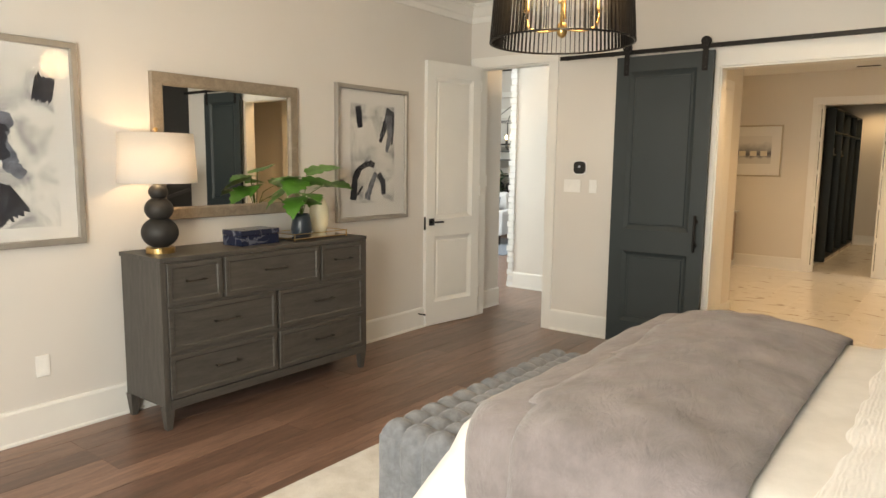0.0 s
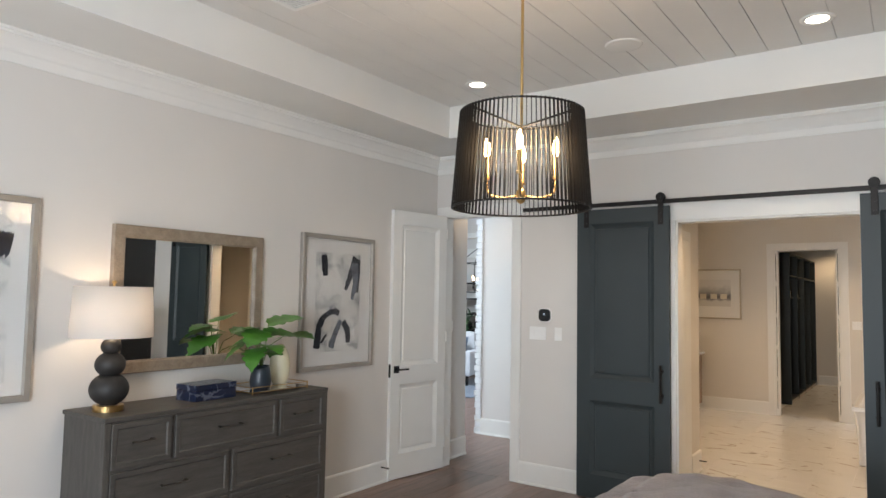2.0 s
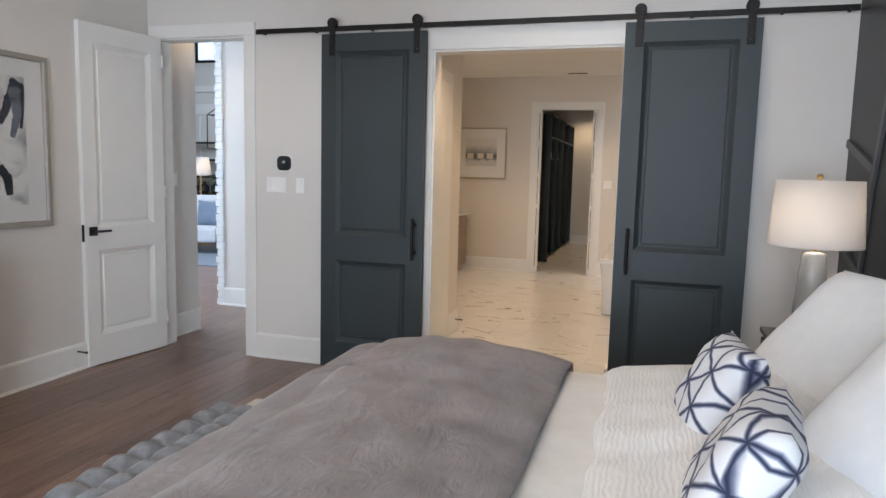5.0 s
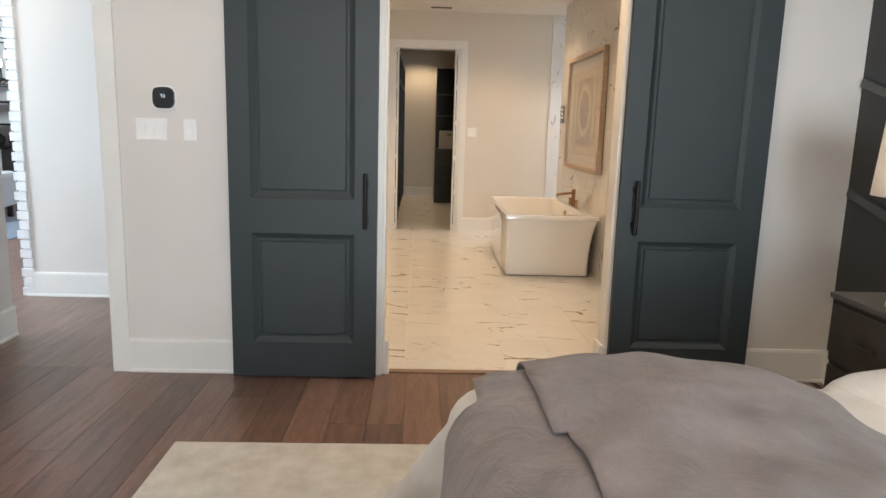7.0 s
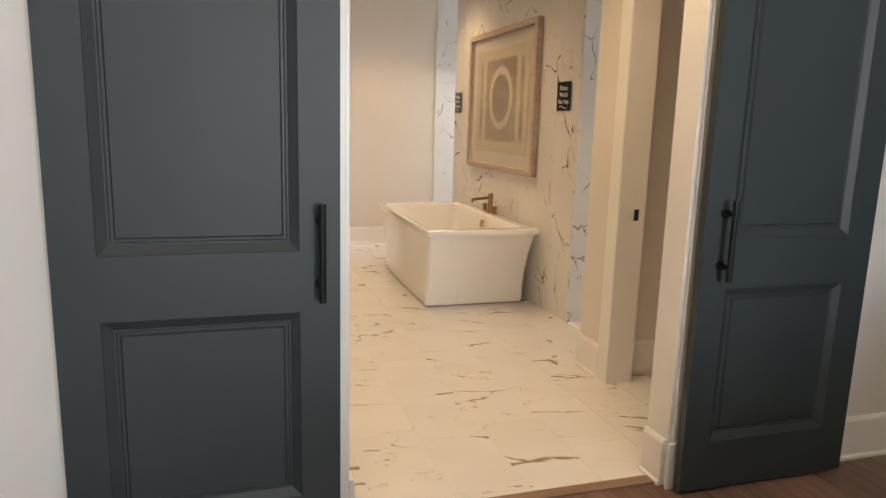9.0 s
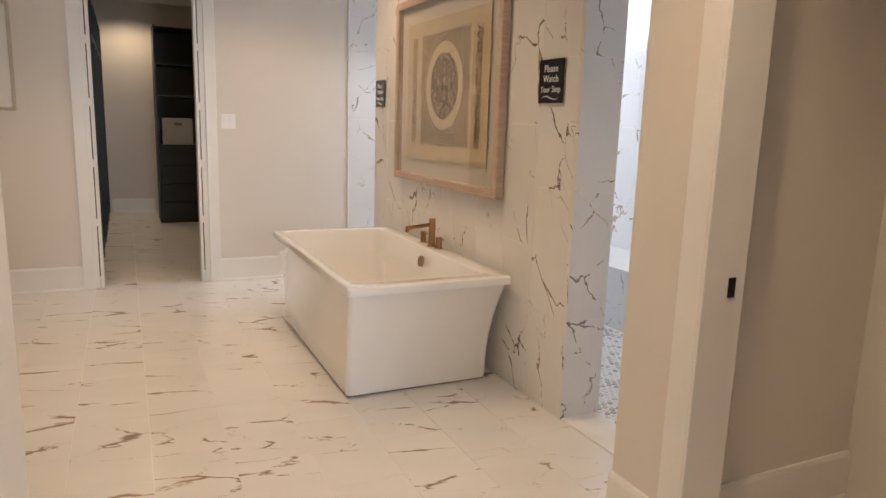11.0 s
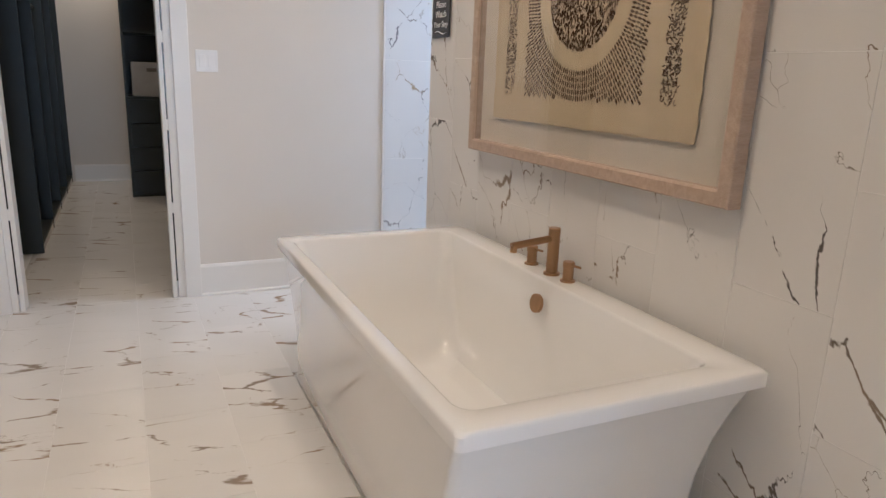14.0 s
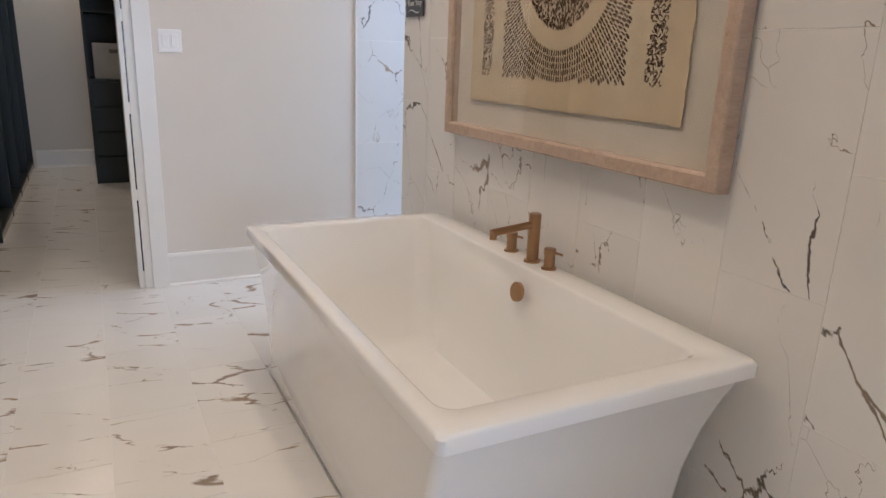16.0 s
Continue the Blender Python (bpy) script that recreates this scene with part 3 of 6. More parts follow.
switch_plate((1.085, 0, 1.335), 0, 3, "white three-gang rocker light switch under the thermostat")
blank = thing("wall_plate", (1.285, 0, 1.335), "white blank wall plate with a switch guard", "wall plate")
part("plate", rounded_plate(0.07, 0.115, 0.006), PLASTIC, blank)
part("guard", box(-0.014, 0.012, -0.013, -0.0062, -0.038, 0.038, 0.003), PLASTIC, blank)
switch_plate((3.175, BY, 1.335), 0, 2, "white two-gang rocker light switch on the bathroom wall")
switch_plate((-0.07, 0.31, 1.345), 90, 1, "white rocker light switch on the hall wall")
outlet = thing("wall_outlet", (XW, -4.0, 0.40), "white duplex outlet above the baseboard", "outlet", turn=90)
part("plate", rounded_plate(0.072, 0.118, 0.006), PLASTIC, outlet)
for oz in (-0.022, 0.022):
    part("socket", box(-0.017, 0.017, -0.008, -0.0062, oz - 0.015, oz + 0.015, 0.003), PLASTIC, outlet)

# ---- things: ceiling ----
LAMP_GLOW = glow("downlight_glow", (1.0, 0.86, 0.68), 14)


def downlight(x, y, z, label, group):
    d = thing("downlight", (x, y, z), label, "recessed light", group)
    bm = bmesh.new()
    lathe(bm, [(0.062, -0.004), (0.082, -0.010), (0.092, -0.006), (0.095, 0.0)], seg=36, caps=False)
    part("trim_ring", bm, TRIM, d, smooth=True)
    bm = bmesh.new()
    lathe(bm, [(0.001, -0.006), (0.062, -0.004)], seg=32, caps=False)
    part("lens", bm, LAMP_GLOW, d)
    return d


for lx, ly in LIGHTS_BED:
    downlight(lx, ly, H2, "white round recessed downlight in the boarded ceiling", "bedroom downlights")
for lx, ly in LIGHTS_BATH:
    downlight(lx, ly, BH, "white round recessed downlight in the bathroom ceiling", "bathroom downlights")
sp = thing("ceiling_speaker", (2.36, -1.32, H2), "flat white round in-ceiling speaker grille", "speaker")
bm = bmesh.new()
lathe(bm, [(0.001, -0.008), (0.105, -0.008), (0.115, -0.006), (0.12, 0.0)], seg=40, caps=False)
part("grille", bm, CEIL, sp, smooth=True)
vent = thing("ceiling_vent", (1.13, -2.95, H2), "white louvred air vent in the boarded ceiling", "air vent")
bm = boxes((-0.17, 0.17, -0.10, -0.08, -0.008, 0), (-0.17, 0.17, 0.08, 0.10, -0.008, 0), (-0.17, -0.15, -0.08, 0.08, -0.008, 0), (0.15, 0.17, -0.08, 0.08, -0.008, 0))
part("frame", bm, TRIM, vent)
# black sheet gives the dark between the slats
part("backing", box(-0.15, 0.15, -0.08, 0.08, -0.002, 0), BLACK, vent)
for k in range(9):
    part("slat", box(-0.15, 0.15, -0.072 + k * 0.018, -0.064 + k * 0.018, -0.008, -0.003), TRIM, vent)
vent = thing("ceiling_vent", (2.72, 5.15, BH), "white slotted air vent in the bathroom ceiling", "air vent")
part("frame", box(-0.15, 0.15, -0.06, 0.06, -0.006, 0, 0.002), TRIM, vent)
# black bars on the closed frame paint the shade of open slots
for k in range(4):
    part("slot", box(-0.13, 0.13, -0.045 + k * 0.026, -0.033 + k * 0.026, -0.009, -0.0062), BLACK, vent)

# pendant
PX, PY = 2.425, -2.80
pen = thing("pendant_light", (PX, PY, 0), "drum pendant of thin black rods with brass candle arms", "ceiling light")
RT, RB, ZT, ZB = 0.275, 0.308, 2.485, 2.055
bm = bmesh.new()
tube(bm, [(RT * math.cos(a), RT * math.sin(a), ZT) for a in np.linspace(0, 2 * math.pi, 73)], 0.0045, 8)
part("top_ring", bm, IRON, pen, smooth=True)
bm = bmesh.new()
tube(bm, [(RB * math.cos(a), RB * math.sin(a), ZB) for a in np.linspace(0, 2 * math.pi, 73)], 0.0045, 8)
part("bottom_ring", bm, IRON, pen, smooth=True)
NR = 88
bm = bmesh.new()
rodz = (ZT + ZB) / 2
quads = []
for r, z in ((RT, ZT + 0.006), (RB, ZB - 0.004)):
    quads.append([bm.verts.new((r + a * 0.0065, b * 0.0012, z)) for a, b in ((-1, -1), (1, -1), (1, 1), (-1, 1))])
for k in range(4):
    bm.faces.new((quads[0][k], quads[0][(k + 1) % 4], quads[1][(k + 1) % 4], quads[1][k]))
bm.faces.new(quads[0]), bm.faces.new(quads[1])
rod_me = finish(bm, "rod", IRON)
for k in range(NR):
    o = new("rod", rod_me)
    o.parent = pen
    o.rotation_euler = (0, 0, 2 * math.pi * k / NR)
for a in (-115, 5, 125):
    bm = bmesh.new()
    ca, sa = math.cos(radians(a)), math.sin(radians(a))
    cyl(bm, (0, 0, ZT - 0.06), (RT * ca, RT * sa, ZT - 0.003), 0.005, seg=8)
    part("spoke", bm, IRON, pen)
bm = bmesh.new()
cyl(bm, (0, 0, 2.10), (0, 0, H2 - 0.02), 0.0065, seg=12)
part("stem", bm, BRASS, pen)
bm = bmesh.new()
lathe(bm, [(0.006, 2.075), (0.018, 2.085), (0.022, 2.10), (0.022, 2.13), (0.012, 2.14)], seg=24)
part("hub", bm, BRASS, pen, smooth=True)
bm = bmesh.new()
lathe(bm, [(0.06, H2 - 0.002), (0.06, H2 - 0.02), (0.01, H2 - 0.03)], seg=32)
part("canopy", bm, BRASS, pen)
BULB = glow("bulb_glow", (1.0, 0.66, 0.32), 34)
for k in range(4):
    a = radians(90 * k - 64)
    ca, sa = math.cos(a), math.sin(a)
    r = 0.155
    pts = [(0.015, 2.11)] + [(0.05 + 0.06 * i / 3, 2.105 - 0.004 * math.sin(i)) for i in range(3)] + [(r - 0.025, 2.112), (r - 0.008, 2.125), (r, 2.15), (r, 2.19)]
    bm = bmesh.new()
    tube(bm, [(p * ca, p * sa, z) for p, z in pts], 0.005, 8)
    arm = part("arm", bm, BRASS, pen, smooth=True)
    bm = bmesh.new()
    lathe(bm, [(0.013, 2.185), (0.015, 2.195), (0.009, 2.198), (0.0095, 2.285), (0.008, 2.29)], at=(r * ca, r * sa, 0), seg=16)
    part("candle", bm, BRASS, arm)
    bm = bmesh.new()
    lathe(bm, [(0.006, 2.288), (0.015, 2.31), (0.017, 2.325), (0.012, 2.352), (0.003, 2.378)], at=(r * ca, r * sa, 0), seg=16)
    part("bulb", bm, BULB, arm, smooth=True)
point_lamp("pendant_lamp", (PX, PY, 2.33), 26, WARM, 0.12)

# ---- things: dresser and what stands on it ----
DX0, DX1, DY0, DY1, DZ = XW + 0.03, 0.425, -3.565, -1.95, 0.99
dr = thing("dresser", (0, 0, 0), "grey-stained oak dresser with seven drawers and tapered legs", "dresser")
part("carcass", boxes((DX0, DX1 - 0.012, DY0 + 0.012, DY1 - 0.012, 0.135, DZ - 0.026)), DRESSER_V, dr)
part("top", box(DX0, DX1 + 0.004, DY0, DY1, DZ - 0.024, DZ, 0.003), DRESSER, dr)
for y in (DY0 + 0.002, DY1 - 0.037):
    part("side_stile", box(DX1 - 0.035, DX1, y, y + 0.035, 0.12, DZ - 0.026, 0.003), DRESSER_V, dr)
part("bottom_rail", box(DX1 - 0.02, DX1, DY0 + 0.038, DY1 - 0.038, 0.12, 0.172, 0.002), DRESSER, dr)
for lx, sx in ((DX0 + 0.03, 1), (DX1 - 0.03, -1)):
    for ly, sy in ((DY0 + 0.032, 1), (DY1 - 0.032, -1)):
        bm = bmesh.new()
        vs = []
        for z, r, off in ((0.0, 0.016, 0.0), (0.135, 0.029, 0.0)):
            vs.append([bm.verts.new((lx + a * r + off, ly + b * r, z)) for a, b in ((-1, -1), (1, -1), (1, 1), (-1, 1))])
        for k in range(4):
            bm.faces.new((vs[0][k], vs[0][(k + 1) % 4], vs[1][(k + 1) % 4], vs[1][k]))
        bm.faces.new(vs[0]), bm.faces.new(vs[1])
        part("leg", bm, DRESSER_V, dr)


def drawer(y0, y1, z0, z1):
    bm = bmesh.new()
    x = DX1
    loops = []
    for inset, out in ((0, -0.018), (0, 0.004), (0.003, 0.007), (0.026, 0.007), (0.032, 0.001), (0.034, 0.0)):
        loops.append([bm.verts.new((x + out, y, z)) for y, z in ((y0 + inset, z0 + inset), (y1 - inset, z0 + inset), (y1 - inset, z1 - inset), (y0 + inset, z1 - inset))])
    for a, b in zip(loops, loops[1:]):
        for k in range(4):
            bm.faces.new((a[k], a[(k + 1) % 4], b[(k + 1) % 4], b[k]))
    bm.faces.new(loops[-1])
    d = part("drawer", bm, DRESSER, dr)
    cy, cz = (y0 + y1) / 2, (z0 + z1) / 2 + 0.01
    hw = 0.075 if y1 - y0 > 0.35 else 0.055
    bm = bmesh.new()
    tube(bm, [(x + 0.028, cy - hw - 0.012, cz), (x + 0.028, cy + hw + 0.012, cz)], 0.0042, 8)
    for s in (-1, 1):
        cyl(bm, (x, cy + s * hw, cz), (x + 0.028, cy + s * hw, cz), 0.005, seg=10)
        cyl(bm, (x, cy + s * hw, cz), (x + 0.004, cy + s * hw, cz), 0.009, seg=12)
    part("handle", bm, PEWTER, d)


ya, yb = DY0 + 0.04, DY1 - 0.04
g = 0.012
y1, y2 = -3.165, -2.40
ROWS = ((0.72, 0.955), (0.450, 0.70), (0.182, 0.430))
drawer(ya, y1 - g, *ROWS[0]), drawer(y1 + g, y2 - g, *ROWS[0]), drawer(y2 + g, yb, *ROWS[0])
for r in ROWS[1:]:
    drawer(ya, -2.77 - g, *r)
    drawer(-2.77 + g, yb, *r)
part("divider", boxes((DX1 - 0.02, DX1 - 0.002, ya, yb, 0.7015, 0.7185), (DX1 - 0.02, DX1 - 0.002, ya, yb, 0.4315, 0.4485), (DX1 - 0.02, DX1 - 0.002, ya, yb, 0.9565, 0.9635)), DRESSER, dr)


def shade_material(name, colour):
    m, nt, b = nodes_of(name)
    b.inputs["Base Color"].default_value = (*colour, 1)
    b.inputs["Roughness"].default_value = 0.9
    tr = nt.nodes.new("ShaderNodeBsdfTranslucent")
    tr.inputs[0].default_value = (*colour, 1)
    mx = nt.nodes.new("ShaderNodeMixShader")
    mx.inputs[0].default_value = 0.45
    nt.links.new(b.outputs[0], mx.inputs[1])
    nt.links.new(tr.outputs[0], mx.inputs[2])
    nt.links.new(mx.outputs[0], nt.nodes["Material Output"].inputs[0])
    uv = coords(nt)
    w = add(nt, "ShaderNodeTexNoise", Scale=220.0, Detail=2.0)
    nt.links.new(uv, w.inputs["Vector"])
    bumped(nt, b, w.outputs[0], 0.25, 0.002)
    return m


LINEN_SHADE = shade_material("linen_shade", (0.84, 0.81, 0.78))
GOURD = plain("black_ceramic", (0.022, 0.020, 0.019), 0.55, vary=0.15, scale=20, grain=0.5, grain_scale=60)


def shade(parent, rt, rb, z0, z1):
    bm = bmesh.new()
    lathe(bm, [(rb, z0), (rt, z1), (rt - 0.003, z1), (rb - 0.003, z0), (rb, z0)], seg=56, caps=False)
    return part("shade", bm, LINEN_SHADE, parent, "off-white linen drum shade", smooth=True)


LX, LY = 0.19, -3.42
tl = thing("table_lamp", (LX, LY, DZ), "black gourd table lamp with white drum shade on the dresser", "table lamp")
bm = bmesh.new()
lathe(bm, [(0.080, 0.0), (0.080, 0.030), (0.076, 0.034), (0.05, 0.034)], seg=40)
part("base", bm, BRASS, tl, "polished brass base")
prof = []
for cz, r in ((0.118, 0.103), (0.253, 0.080), (0.352, 0.054)):
    for a in range(-64, 65, 8):
        prof.append((r * math.cos(radians(a)), cz + r * 0.88 * math.sin(radians(a))))
bm = bmesh.new()
lathe(bm, [(0.05, 0.027)] + prof, seg=48)
part("body", bm, GOURD, tl, smooth=True)
bm = bmesh.new()
lathe(bm, [(0.014, 0.395), (0.014, 0.41), (0.006, 0.415), (0.006, 0.70), (0.012, 0.703), (0.013, 0.712), (0.004, 0.72)], seg=16)
part("neck", bm, BRASS, tl, smooth=True)
shade(tl, 0.202, 0.216, 0.405, 0.685)
point_lamp("dresser_lamp_bulb", (LX, LY, DZ + 0.55), 5.2, (1.0, 0.76, 0.52), 0.04)

NAVY = marble("navy_marbled_lacquer", (0.012, 0.018, 0.045), (0.05, 0.065, 0.11), 0.2, (1, 1, 1), 9.0, 0.22, (0.11, 0.13, 0.18), 0.42, 0.7)
nb = thing("decor_box", (0.21, -2.80, DZ), "navy marbled lidded box lying on the dresser", "box", turn=4)
part("body", box(-0.09, 0.09, -0.155, 0.155, 0.0, 0.062, 0.002), NAVY, nb)
part("lid", box(-0.092, 0.092, -0.157, 0.157, 0.064, 0.098, 0.002), NAVY, nb)

glass = bpy.data.materials.new("clear_glass")
glass.use_nodes = True
gb = glass.node_tree.nodes["Principled BSDF"]
gb.inputs["Transmission Weight"].default_value, gb.inputs["Roughness"].default_value, gb.inputs["IOR"].default_value = 1.0, 0.02, 1.45
art_glass = bpy.data.materials.new("picture_glass")
art_glass.use_nodes = True
ab = art_glass.node_tree.nodes["Principled BSDF"]
ab.inputs["Transmission Weight"].default_value, ab.inputs["Roughness"].default_value, ab.inputs["IOR"].default_value = 1.0, 0.0, 1.28
mirror_m = bpy.data.materials.new("mirror")
mirror_m.use_nodes = True
mb = mirror_m.node_tree.nodes["Principled BSDF"]
mb.inputs["Base Color"].default_value = (0.86, 0.87, 0.86, 1)
mb.inputs["Metallic"].default_value, mb.inputs["Roughness"].default_value = 1.0, 0.012

tr = thing("serving_tray", (0.20, -2.30, DZ), "mirrored tray with slim brass gallery rail on the dresser", "tray")
part("base", box(-0.13, 0.13, -0.24, 0.24, 0.012, 0.018), mirror_m, tr)
bm = bmesh.new()
for z in (0.012, 0.045):
    tube(bm, [(-0.13, -0.24, z), (0.13, -0.24, z), (0.13, 0.24, z), (-0.13, 0.24, z), (-0.13, -0.24, z)], 0.0028, 6)
part("rail", bm, BRASS, tr)
for cx_ in (-0.13, 0.13):
    for cy_ in (-0.24, 0.24):
        bm = bmesh.new()
        cyl(bm, (cx_, cy_, 0.0), (cx_, cy_, 0.05), 0.004, seg=10)
        part("post", bm, BRASS, tr)
pot = thing("plant_pot", (0.22, -2.385, DZ + 0.018), "dark blue-black tapered pot holding a leafy plant", "plant pot")
POTM = plain("blue_black_glaze", (0.022, 0.032, 0.045), 0.3, vary=0.3, scale=10)
bm = bmesh.new()
lathe(bm, [(0.045, 0), (0.066, 0.006), (0.073, 0.05), (0.062, 0.13), (0.055, 0.155), (0.050, 0.155), (0.054, 0.12)], seg=36)
part("bowl", bm, POTM, pot, smooth=True)
bm = bmesh.new()
lathe(bm, [(0.001, 0.135), (0.052, 0.135)], seg=24, caps=False)
part("soil", bm, plain("soil", (0.03, 0.02, 0.015), 0.9), pot)
vs_ = thing("vase", (0.12, -2.13, DZ + 0.018), "cream glazed egg-shaped vase on the tray", "vase")
bm = bmesh.new()
lathe(bm, [(0.038, 0), (0.050, 0.004), (0.066, 0.06), (0.073, 0.12), (0.068, 0.18), (0.050, 0.235), (0.026, 0.27), (0.018, 0.28), (0.016, 0.275)], seg=44)
part("body", bm, plain("cream_glaze", (0.74, 0.68, 0.50), 0.18, vary=0.04, coat=0.4), vs_, smooth=True)

LEAF = plain("leaf_green", (0.07, 0.21, 0.03), 0.36, vary=0.35, scale=9)
STEM = plain("leaf_stem", (0.10, 0.20, 0.04), 0.5)
plant = thing("leafy_plant", (0.22, -2.385, DZ + 0.153), "green philodendron with lobed drooping leaves in a pot", "house plant")
rl = random.Random(5)


def lobed_leaf(length, width, droop, rnd):
    """One lobed leaf lying along +X, with a fold at the midrib and a bend downwards."""
    bm = bmesh.new()
    n = 16
    rows = []
    for i in range(n + 1):
        u = i / n
        env = (math.sin(math.pi * min(1, u * 1.02) ** 0.62)) ** 0.8 if u < 1 else 0
        lob = 0.56 + 0.44 * abs(math.sin(u * math.pi * 4.5)) ** 0.7
        hw = width / 2 * max(0.02, env * lob)
        if i == 0:
            hw = width * 0.2
        x = length * u
        z = -droop * length * u * u
        rows.append([bm.verts.new((x - (0.35 * hw if abs(s) == 1 else 0.1 * hw) * (0.6 - u), s * hw, z + 0.16 * abs(s) * hw - 0.10 * hw * s * s + rnd.uniform(-0.002, 0.002))) for s in (-1, -0.5, 0, 0.5, 1)])
    for a, b in zip(rows, rows[1:]):
        for k in range(4):
            bm.faces.new((a[k], a[k + 1], b[k + 1], b[k]))
    return bm


LEAVES = [(-100, 0.17, 0.19, 0.20), (-72, 0.15, 0.14, 0.19), (-30, 0.18, 0.16, 0.22), (15, 0.15, 0.24, 0.23), (60, 0.16, 0.30, 0.24),
          (90, 0.30, 0.20, 0.25), (115, 0.20, 0.12, 0.18), (-60, 0.13, 0.26, 0.22), (-85, 0.13, 0.27, 0.19), (-120, 0.13, 0.20, 0.16)]
for az, reach, rise, ln in LEAVES:
    a = radians(az)
    dxy = Vector((math.cos(a), math.sin(a), 0))
    tip = dxy * max(0.03, reach - ln * 0.5) + Vector((0, 0, rise))
    mid = dxy * (reach * 0.22) + Vector((0, 0, rise * 0.75))
    bm = bmesh.new()
    tube(bm, [(0, 0, -0.012), mid * 0.5, mid, tip], 0.0028, 6)
    st = part("stalk", bm, STEM, plant, smooth=True)
    o = part("leaf", lobed_leaf(ln * 1.06, ln * 1.0, 0.20 + rl.random() * 0.35, rl), LEAF, st, smooth=True)
    o.location = tip
    o.rotation_euler = (radians(rl.uniform(-28, 28)), radians(rl.uniform(-22, 14)), a + radians(rl.uniform(-18, 18)))

mir = thing("wall_mirror", (XW + 0.001, -2.762, 1.603), "wide mirror in a weathered wood frame above the dresser", "mirror", turn=90)
part("frame", ring_frame(bmesh.new(), 1.118, 0.895, 0.078, 0.034, 0.014), MIRROR_FRAME, mir)
part("glass", box(-0.482, 0.482, -0.012, -0.004, -0.37, 0.37), mirror_m, mir)


def canvas_material(name, seed):
    m, nt, b = nodes_of(name)
    uv = coords(nt)
    n = add(nt, "ShaderNodeTexNoise", Scale=5.0, Detail=6.0, Roughness=0.6, Distortion=0.8)
    mp = nt.nodes.new("ShaderNodeMapping")
    mp.inputs["Location"].default_value = (seed, seed, 0)
    nt.links.new(uv, mp.inputs[0])
    nt.links.new(mp.outputs[0], n.inputs["Vector"])
    r = ramp(nt, n.outputs[0], [(0.30, (0.24, 0.245, 0.26)), (0.44, (0.50, 0.49, 0.47)), (0.54, (0.68, 0.66, 0.62)), (0.75, (0.76, 0.74, 0.70))])
    nt.links.new(r.outputs[0], b.inputs["Base Color"])
    b.inputs["Roughness"].default_value = 0.6
    bumped(nt, b, n.outputs[0], 0.2, 0.004)
    return m


INK = plain("brush_ink", (0.022, 0.024, 0.034), 0.5, vary=0.6, scale=16)
INK2 = plain("brush_ink_thin", (0.13, 0.14, 0.17), 0.5, vary=0.5, scale=18)
MATBOARD = plain("mat_board", (0.70, 0.68, 0.65), 0.8, vary=0.01)


def stroke(parent, pts, w0, w1, material, y, rnd):
    """A broad brush stroke with a ragged edge, flat on the canvas."""
    bm = bmesh.new()
    n = 22
    P = [Vector((p[0], 0, p[1])) for p in pts]
    rows = []
    for i in range(n + 1):
        u = i / n * (len(P) - 1)
        k = min(int(u), len(P) - 2)
        c = P[k].lerp(P[k + 1], u - k)
        d = (P[k + 1] - P[k]).normalized()
        s = Vector((-d.z, 0, d.x))
        w = 1.3 * (w0 + (w1 - w0) * i / n) / 2 * (1 if 0 < i < n else 0.7)
        a, b = c + s * w * rnd.uniform(0.75, 1.15), c - s * w * rnd.uniform(0.75, 1.15)
        rows.append((bm.verts.new((a.x, y, a.z)), bm.verts.new((b.x, y, b.z))))
    for a, b in zip(rows, rows[1:]):
        bm.faces.new((a[0], a[1], b[1], b[0]))
    part("brush_stroke", bm, material, parent)


def abstract_picture(yc, zc, w, h, canvas_w, canvas_h, strokes, seed, label):
    pic = thing("framed_picture", (XW + 0.001, yc, zc), label, "picture", turn=90)
    part("frame", ring_frame(bmesh.new(), w, h, 0.036, 0.034, 0.012), SILVER, pic)
    part("mat", box(-w / 2 + 0.03, w / 2 - 0.03, -0.010, -0.004, -h / 2 + 0.03, h / 2 - 0.03), MATBOARD, pic)
    cv = part("canvas", box(-canvas_w / 2, canvas_w / 2, -0.0125, -0.0102, -canvas_h / 2, canvas_h / 2), canvas_material("canvas_paint", seed), pic, "abstract in black, grey and cream")
    rs = random.Random(seed)
    for i, (pts, w0, w1, dark) in enumerate(strokes):
        stroke(cv, pts, w0, w1, INK if dark else INK2, -0.0132 - 0.0003 * i, rs)
    o = part("glazing", box(-w / 2 + 0.037, w / 2 - 0.037, -0.0200, -0.0185, -h / 2 + 0.037, h / 2 - 0.037), art_glass, pic)
    o.visible_shadow = False
    return pic


